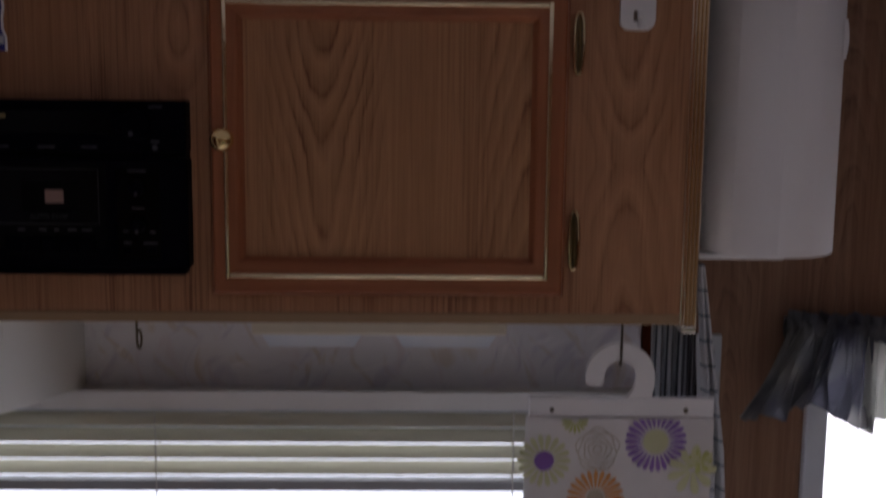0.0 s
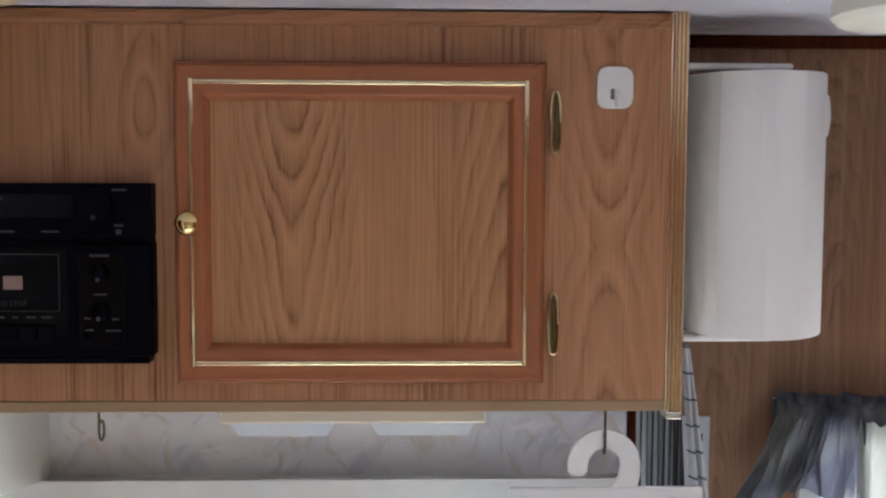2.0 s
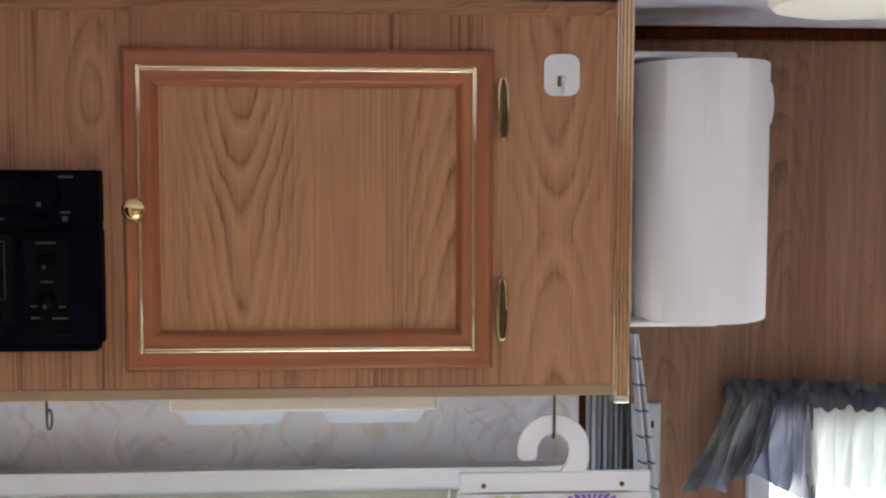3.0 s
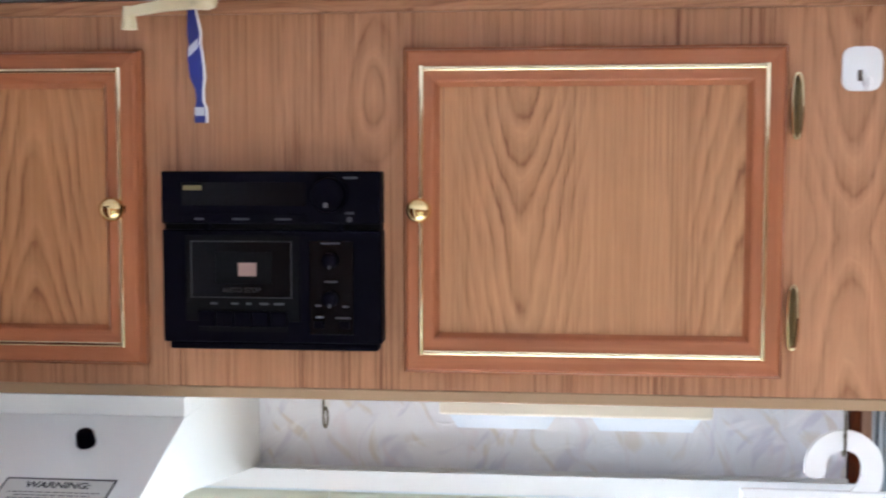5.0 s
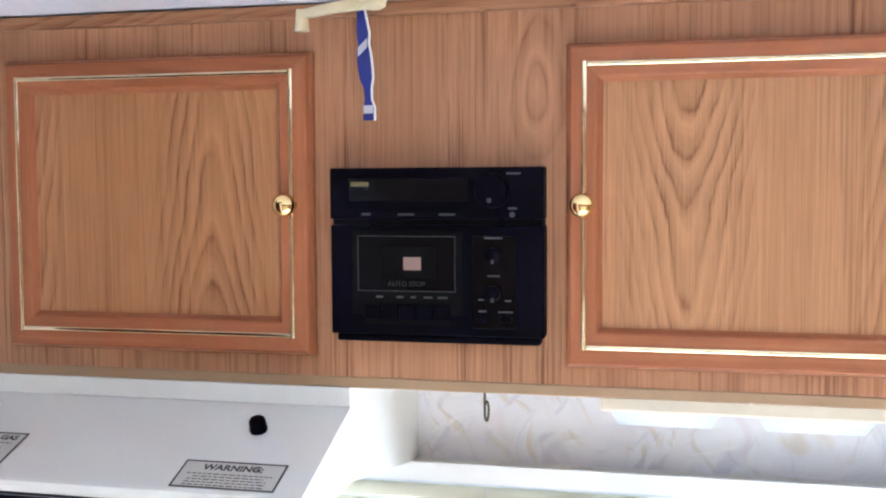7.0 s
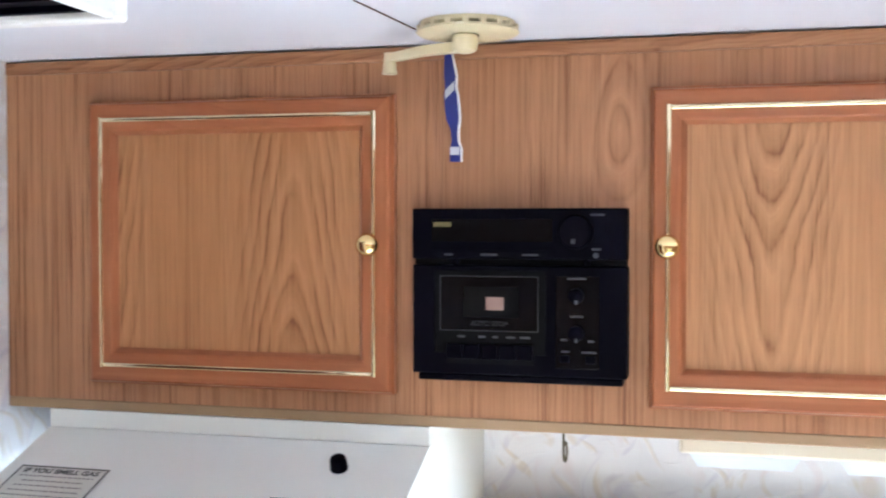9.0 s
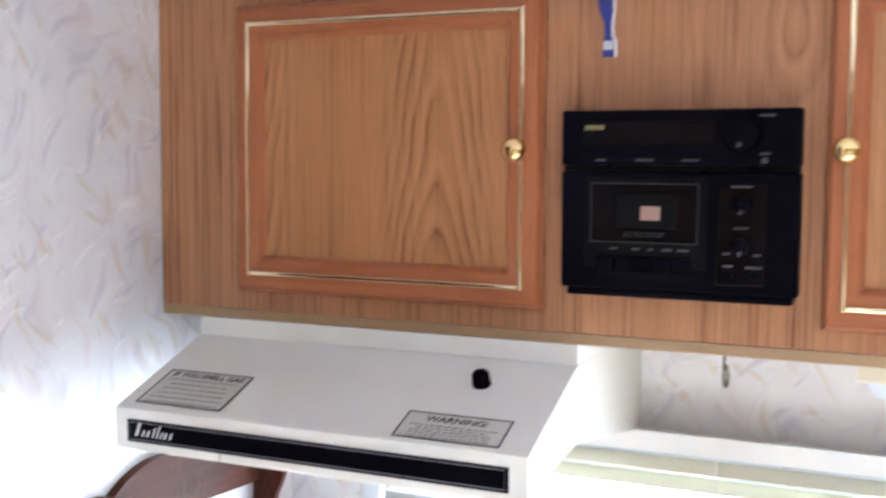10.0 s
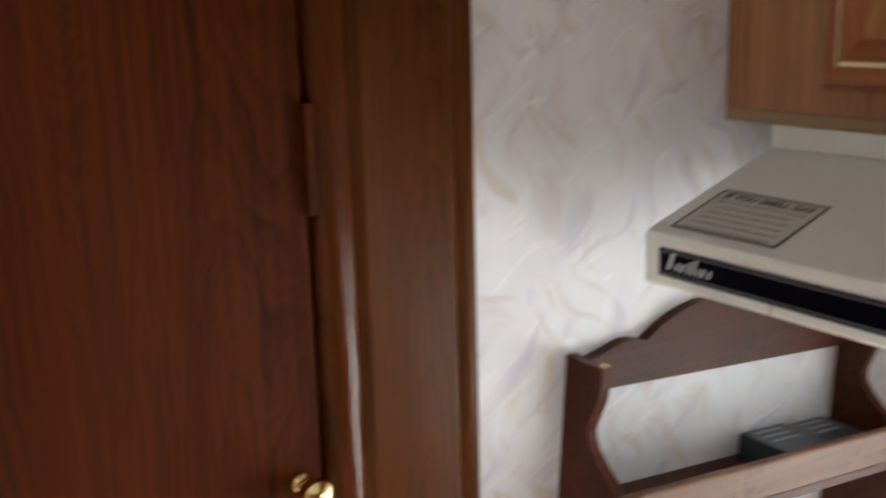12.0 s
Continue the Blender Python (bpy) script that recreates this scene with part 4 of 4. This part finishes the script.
def flower(x, z, r0, r1, petals, mat, heart=None, heart_mat=None, tag=""):
    bm = bmesh.new()

    def at(px, pz, lift):
        v = (1.478 - pz) / 0.27
        u = (px - 0.332 - 0.005 * v) / (0.216 - 0.010 * v)
        return (px, bag_front(u, max(v, 0))[1] - lift, pz)
    for k in range(petals):
        a = 2 * math.pi * k / petals
        ca, sa = math.cos(a), math.sin(a)
        wid = math.pi * (r0 + r1) / 2 / petals * 0.86
        loop = []
        for s, q in ((0, 0.25), (0.35, 0.7), (0.7, 1.0), (0.92, 0.7), (1.0, 0.0), (0.92, -0.7), (0.7, -1.0), (0.35, -0.7), (0, -0.25)):
            rr = r0 + (r1 - r0) * s
            px, pz = x + rr * ca - q * wid * sa, z + rr * sa + q * wid * ca
            loop.append(at(px, min(pz, 1.477), 0.0010))
        vs = [bm.verts.new(p) for p in loop]
        bm.faces.new(vs)
    part("print_petals", bm, mat, bag, tag)
    if heart:
        bm = bmesh.new()
        vs = [bm.verts.new(at(x + heart * math.cos(t), z + heart * math.sin(t), 0.0012)) for t in [2 * math.pi * k / 24 for k in range(24)]]
        bm.faces.new(vs)
        part("print_heart", bm, heart_mat, bag)


flower(0.481, 1.4510, 0.017, 0.036, 26, purple, 0.0145, olive_pale, "printed purple flower")
flower(0.413, 1.3830, 0.012, 0.034, 24, orange, 0.010, taupe, "printed orange flower")
flower(0.3525, 1.428, 0.012, 0.031, 18, olive_pale, 0.0115, purple, "printed pale green flower")
flower(0.524, 1.418, 0.004, 0.030, 9, olive_pale, None, None, "printed pale green leaf")
flower(0.533, 1.428, 0.002, 0.015, 7, olive, None, None, "printed green leaf")
flower(0.387, 1.4765, 0.004, 0.016, 16, olive, None, None, "printed green half flower")
flower(0.350, 1.350, 0.006, 0.028, 20, olive, 0.006, purple, "printed green flower")
flower(0.490, 1.345, 0.008, 0.030, 22, olive_pale, 0.008, orange, "printed pale flower")
rose = bmesh.new()
for r, k0 in ((0.0245, 0.0), (0.0215, 1.1), (0.016, 0.5), (0.0105, 2.0), (0.005, 0.9)):
    pts = []
    for k in range(25):
        a = 2 * math.pi * k / 24 + k0
        rr = r * (1 + 0.08 * math.sin(5 * a + k0 * 3))
        px, pz = 0.414 + rr * math.cos(a), 1.441 + rr * math.sin(a)
        v = (1.478 - pz) / 0.27
        u = (px - 0.332 - 0.005 * v) / (0.216 - 0.010 * v)
        pts.append((px, bag_front(u, v)[1] - 0.0008, pz))
    tube(pts, 0.0006, 5, rose)
part("print_rose", rose, taupe, bag, "printed rose outline")

bag.location.y += 0.0075
bag.location.z -= 0.002

# cloths hanging beside the bag
def hung(name, x0, x1, y, z0, z1, mat, label, waves, depth, lean=0.0, top=1.0):
    t = thing(name, (x0 + x1) / 2, y, z0, label, "towel")
    def fn(u, v):
        s = x0 + (x1 - x0) * u * (top + (1 - top) * min(1.0, v * 1.5))
        return (s + lean * v, y + depth * math.sin(waves * 2 * math.pi * u + 0.6) * (0.6 + 0.4 * v), z1 - (z1 - z0) * v)
    part("cloth", sheet(fn, 48, 12), mat, t, "", True)
    return t


hung("dish_towel", 0.492, 0.531, 0.10, 1.30, 1.6045, stripe_cloth, "grey dish towel with dark stripes hanging below the cabinet", 3.0, 0.006, 0.004)
hung("dish_towel", 0.5235, 0.546, 0.075, 1.31, 1.6035, dark_cloth, "dark folded dish towel hanging below the cabinet", 2.5, 0.005, 0.002, 0.55)
hung("tea_towel", 0.541, 0.564, 0.088, 1.30, 1.645, check_cloth, "white checked tea towel hanging beside the cabinet", 1.7, 0.009, 0.024, 0.25)
plate = thing("wall_plate", 0.607, YB - 0.004, 1.42, "pale wall outlet plate on the wood panel", "outlet")
part("cover", box(0.566, 0.636, YB - 0.0065, YB - 0.0003, 1.400, 1.513, 0.0025, 3), plate_grey, plate)
for z in (1.484, 1.432):
    part("slot", box(0.622, 0.6255, YB - 0.0070, YB - 0.0055, z - 0.005, z + 0.005), black_dark, plate)

# short gathered curtain over the dinette window
cur = thing("curtain", 1.05, YB - 0.04, 1.39, "short gathered blue-grey curtain over the window", "curtain")
def valance(u, v):
    # blue-grey end piece, pulled out towards its lower outer corner
    x = 0.716 + 0.118 * u - 0.064 * v * (1 - u) ** 1.4
    amp = 0.003 + 0.020 * min(v * 1.6, 1)
    y = YB - 0.046 - amp * (0.60 * math.sin(17 * u + 2.6 * v * v + 0.4) + 0.38 * math.sin(39 * u - 3.2 * v + 1.2) + 0.22 * math.sin(83 * u + 5 * v)) - 0.012 * v
    y -= 0.0030 * math.sin(170 * u) * (1 - min(1, v * 2.5))
    hem = 0.128 - 0.020 * math.sin(math.pi * min(1, max(0, (u - 0.15) / 0.62))) + 0.012 * max(0, u - 0.70) / 0.3 + 0.003 * math.sin(31 * u)
    return (x, y, 1.532 - 0.004 * u - hem * v)
part("valance", sheet(valance, 120, 30, 0), valance_cloth, cur, "blue-grey gathered cloth", True)
def sheer(u, v):
    x = 0.826 + 0.642 * u
    amp = 0.003 + 0.016 * min(v * 1.8, 1)
    y = YB - 0.040 - amp * (0.55 * math.sin(74 * u + 1.8 * math.sin(9 * u) + 0.8 * v) + 0.40 * math.sin(151 * u - 1.4 * v) + 0.20 * math.sin(311 * u + 3 * v))
    hem = 0.136 + 0.012 * math.sin(19 * u + 2.6) + 0.005 * math.sin(71 * u)
    return (x, y, 1.527 - 0.006 * min(u * 3, 1) - hem * v)
part("sheer_panel", sheet(sheer, 300, 20, 0), sheer_cloth, cur, "thin white gathered cloth", True)
def pocket(u, v):
    a = math.pi * (0.5 + 2 * v * 0.97)
    swell = 0.011 + 0.0022 * math.sin(240 * u) + 0.0015 * math.sin(97 * u + 2)
    return (0.714 + 0.758 * u, YB - 0.038 + swell * math.cos(a) * 0.9, 1.529 - 0.010 * min(u * 3, 1) + swell * 1.25 * math.sin(a))
part("rod_pocket", sheet(pocket, 300, 14, 0.0010), valance_cloth, cur, "ruffled rod pocket", True)
def ruffle(u, v):
    wave = 0.0065 * math.sin(212 * u + 1.3 * math.sin(17 * u)) + 0.0035 * math.sin(395 * u + 2)
    top = 0.019 + 0.002 * math.sin(88 * u) * math.sin(29 * u + 1) + 0.001 * math.sin(310 * u)
    return (0.716 + 0.754 * u, YB - 0.040 + wave * (0.35 + 0.65 * v), 1.5345 - 0.010 * min(u * 3, 1) + top * v)
part("ruffle", sheet(ruffle, 420, 5, 0.0010), valance_cloth, cur, "gathered heading", True)
part("rod", tube([(0.724, YB - 0.038, 1.528), (0.96, YB - 0.038, 1.519), (1.475, YB - 0.038, 1.519)], 0.004), frame_white, cur)
for x in (0.728, 1.465):
    part("rod_bracket", box(x - 0.004, x + 0.004, YB - 0.040, YB - 0.0003, 1.516, 1.538, 0.001), frame_white, cur)

# venetian blind over the kitchen window, half drawn up
bl = thing("venetian_blind", -0.13, YB - 0.03, 1.29, "cream venetian blind drawn up over the kitchen window", "blind")
BX0, BX1 = -0.615, 0.362
rail = part("head_rail", box(-0.660, 0.520, YB - 0.044, YB - 0.0415, 1.4115, 1.4385, 0.001), blind_rail, bl, "pale open head rail")
part("rail_floor", box(-0.660, 0.520, YB - 0.0413, YB - 0.0155, 1.4115, 1.4140), blind_rail, rail)
part("rail_back", box(-0.660, 0.520, YB - 0.0153, YB - 0.0135, 1.4115, 1.4360), blind_rail, rail)
# added dark filler: keeps the open channel reading as a shadow line
part("rail_core", box(-0.640, 0.500, YB - 0.0360, YB - 0.0190, 1.4142, 1.4260, 0.001), dark_metal, rail, "dark filler deepening the shade inside the rail")
part("head_fixing", box(-0.60, 0.35, YB - 0.0133, YB - 0.0003, 1.413, 1.421), blind_rail, bl)
for z in (1.3985, 1.3755, 1.3525, 1.3295):
    o = [(YB - 0.052 + 0.026 * k / 6, z - 0.0068 + 0.0118 * k / 6 + 0.0034 * math.sin(math.pi * k / 6)) for k in range(7)]
    o += [(y, q - 0.0007) for y, q in o[::-1]]
    part("slat", prism(o, "x", BX0, BX1), blind_cream, bl)
part("bottom_rail", box(BX0, BX1, YB - 0.050, YB - 0.030, 1.297, 1.313, 0.002), blind_base, bl, "grey bottom rail")
for x in (-0.153, 0.339):
    for y in (YB - 0.051, YB - 0.024):
        part("ladder_cord", tube([(x, y, 1.412), (x, y, 1.29)], 0.0009, 6), cord_mat, bl)

# small wall shelf on the side wall, hanging a little askew
sh = thing("wall_shelf", XL, 0.0, 1.16, "dark red-brown wooden wall shelf with a scalloped top", "shelf")
TILT = Matrix.Translation((0, -0.2, 1.38)) @ pose(0, 0, 0, -4.2) @ Matrix.Translation((0, 0.2, -1.38))
top_line = []
for k in range(41):
    s = k / 40
    q = abs(2 * s - 1)
    z = 1.382 + 0.004 * (1 - q)
    if q < 0.94:
        z += 0.012 * min(1, (0.94 - q) / 0.20) - 0.004 * math.exp(-((q - 0.60) / 0.06) ** 2)
    if q < 0.60:
        z += 0.027 * math.sin(min(1, (0.60 - q) / 0.44) * math.pi / 2)
    top_line.append((-0.1888 + 0.387 * s, z))
hd = part("header", prism(top_line + [(0.198, 1.350), (-0.1888, 1.350)], "x", XL + 0.0005, XL + 0.013), shelf_wood, sh)
side = []
for k in range(31):
    z = 1.386 - 0.24 * k / 30
    w = 0.028 + 0.009 * math.cos((1.372 - z) / 0.060 * math.pi * 0.9) + (0.045 * max(0.0, min(1.0, (1.325 - z) / 0.05)) ** 1.5 if z < 1.325 else 0)
    side.append((XL + 0.0135 + w, z))
so = [(XL + 0.0005, 1.386)] + [(XL + 0.010, 1.386)] + side + [(XL + 0.0005, 1.146)]
board = []
for y0 in (-0.2005, 0.1985):
    board.append(part("side_board", prism(so, "y", y0, y0 + 0.0115), shelf_wood, sh))
shelf_board = part("shelf_board", box(XL + 0.001, XL + 0.094, -0.1888, 0.198, 1.232, 1.243, 0.002), shelf_wood, sh)
front = part("front_rail", box(XL + 0.086, XL + 0.097, -0.204, 0.2105, 1.2435, 1.281, 0.003), rail_wood, sh, "lighter brown front rail")
screw = part("screw", lathe([(0.003, 0), (0.002, 0.002)], (XL + 0.013, -0.180, 1.366), "x", 12), old_brass, sh)
pin = part("screw", lathe([(0.0045, 0), (0.004, 0.002), (0.001, 0.003)], (XL + 0.046, -0.1945, 1.3855), "z", 12), brass, sh, "brass screw head", True)
for ob in (hd, *board, shelf_board, front, screw, pin):
    ob.data.transform(TILT)
for y0, y1, h, tag in ((0.030, 0.098, 0.031, "black printed box standing on the wall shelf"), (0.102, 0.165, 0.028, "black box with white print on the wall shelf")):
    bx = thing("small_box", XL + 0.05, (y0 + y1) / 2, 1.24, tag, "box")
    o = part("carton", box(XL + 0.016, XL + 0.080, y0, y1, 1.2435, 1.2435 + h, 0.0015), black_cover, bx)
    o.data.transform(TILT)
    for k in range(3):
        q = part("print_line", box(XL + 0.024 + k * 0.012, XL + 0.028 + k * 0.012, y0 + 0.012, y1 - 0.014, 1.2435 + h - 0.0002, 1.2435 + h + 0.0004), print_pale, bx)
        q.data.transform(TILT)

# ---- ceiling fittings ----
crank = thing("antenna_crank", -0.192, -0.112, 1.97, "cream plastic ceiling crank with a ribbed collar", "crank")
CX, CY = -0.192, -0.112
part("collar", lathe([(0.047, 0), (0.0475, -0.004), (0.044, -0.0055)], (CX, CY, ZC), "z", 40), cream, crank, "", True)
part("ring", lathe([(0.040, 0), (0.0500, -0.0005), (0.0510, -0.003), (0.048, -0.0050), (0.030, -0.006)], (CX, CY, ZC - 0.0072), "z", 40), cream, crank, "", True)
for k in range(18):
    a = 2 * math.pi * k / 18
    rib = part("rib", box(-0.0032, 0.0032, -0.004, 0.004, -0.0027, 0.0027, 0.0012), cream, crank)
    rib.data.transform(Matrix.Translation((CX + 0.0465 * math.cos(a), CY + 0.0465 * math.sin(a), ZC - 0.0058)) @ Matrix.Rotation(a + math.pi / 2, 4, "Z"))
part("socket", lathe([(0.013, 0), (0.012, -0.005), (0.002, -0.0055)], (-0.192, -0.120, ZC - 0.0133), "z", 20), black_dark, crank)
part("hub", lathe([(0.010, 0.0035), (0.0125, 0.002), (0.0130, -0.006), (0.0115, -0.012), (0.007, -0.0145), (0.001, -0.015)], (-0.192, -0.124, 1.9970), "z", 22), cream, crank, "", True)
bm = prism([(-0.284, 1.984), (-0.284, 1.992), (-0.242, 1.996), (-0.196, 1.996), (-0.196, 1.986), (-0.242, 1.9865)], "y", -0.082, -0.070)
for v in bm.verts:
    v.co.y -= (v.co.x + 0.284) * 0.40
part("arm", bm, cream, crank)
part("handle", lathe([(0.0055, 0.011), (0.0062, 0.004), (0.0074, -0.008), (0.0080, -0.011), (0.001, -0.0115)], (-0.2835, -0.0755, 1.9825), "z", 16), cream, crank, "", True)
TAG_Y = -0.072
tag_ = thing("hanging_tag", -0.214, TAG_Y, 1.877, "blue plastic tag with white print hanging from the crank", "tag")
path_ = [(-0.2226, 2.0000, 0.0027), (-0.2211, 1.9847, 0.0044), (-0.2195, 1.9674, 0.0064), (-0.2193, 1.9573, 0.0053), (-0.2190, 1.9481, 0.0070), (-0.2175, 1.9319, 0.0073), (-0.2165, 1.9227, 0.0068), (-0.2150, 1.9125, 0.0037), (-0.2144, 1.9004, 0.0033), (-0.2139, 1.8932, 0.0057), (-0.2139, 1.8795, 0.0057)]
lo = [(x - w, z) for x, z, w in path_]
hi = [(x + w, z) for x, z, w in path_[::-1]]
part("blade", prism(lo + hi, "y", TAG_Y - 0.0007, TAG_Y + 0.0007), tag_blue, tag_)
part("edge", prism([(x + w, z) for x, z, w in path_] + [(x + w + 0.0020, z) for x, z, w in path_[::-1]], "y", TAG_Y - 0.0009, TAG_Y + 0.0009), tag_white, tag_, "white edge")
part("print_patch", prism([(-0.2246, 1.9441), (-0.2150, 1.9532), (-0.2150, 1.9624), (-0.2246, 1.9532)], "y", TAG_Y - 0.0013, TAG_Y - 0.0006), print_patch, tag_)
part("print_patch", box(-0.219, -0.2091, TAG_Y - 0.0013, TAG_Y - 0.0006, 1.8866, 1.8948), print_patch, tag_)
part("loop", tube([(-0.2226, TAG_Y, 1.9989), (-0.2205, TAG_Y - 0.010, 2.001), (-0.2060, TAG_Y - 0.030, 1.996)], 0.0016), steel, tag_)

lamp = thing("ceiling_light", 0.640, -0.27, 1.958, "cream round two-tier fitting on the ceiling", "light fixture")
part("base", lathe([(0.070, 0), (0.086, -0.003), (0.088, -0.020), (0.084, -0.024)], (0.651, -0.27, ZC), "z", 40), light_cream, lamp, "", True)
part("cap", lathe([(0.080, 0), (0.085, -0.003), (0.085, -0.016), (0.080, -0.021), (0.010, -0.024)], (0.651, -0.27, ZC - 0.0260), "z", 40), light_cream, lamp, "", True)

vent = thing("ceiling_vent", -0.58, -0.60, 1.966, "white plastic ceiling vent with a black opening", "vent")
VX0, VX1, VY0, VY1 = -0.77, -0.389, -0.80, -0.408
for a, b, c, d in ((VX0, VX1, VY1 - 0.02, VY1), (VX0, VX1, VY0, VY0 + 0.02), (VX0, VX0 + 0.03, VY0 + 0.0202, VY1 - 0.0202), (VX1 - 0.009, VX1, VY0 + 0.0202, VY1 - 0.0202)):
    part("vent_frame", box(a, b, c, d, 1.968, ZC - 0.0005, 0.004, 3), white_plastic, vent)
part("opening", box(VX0 + 0.0302, VX1 - 0.0092, VY0 + 0.0202, VY1 - 0.0202, 1.975, ZC - 0.001), black_dark, vent, "black opening")
for k in range(9):
    y = VY0 + 0.06 + k * 0.036
    part("grille_bar", box(VX0 + 0.0304, VX1 - 0.0094, y, y + 0.006, 1.9700, 1.9748), black, vent)
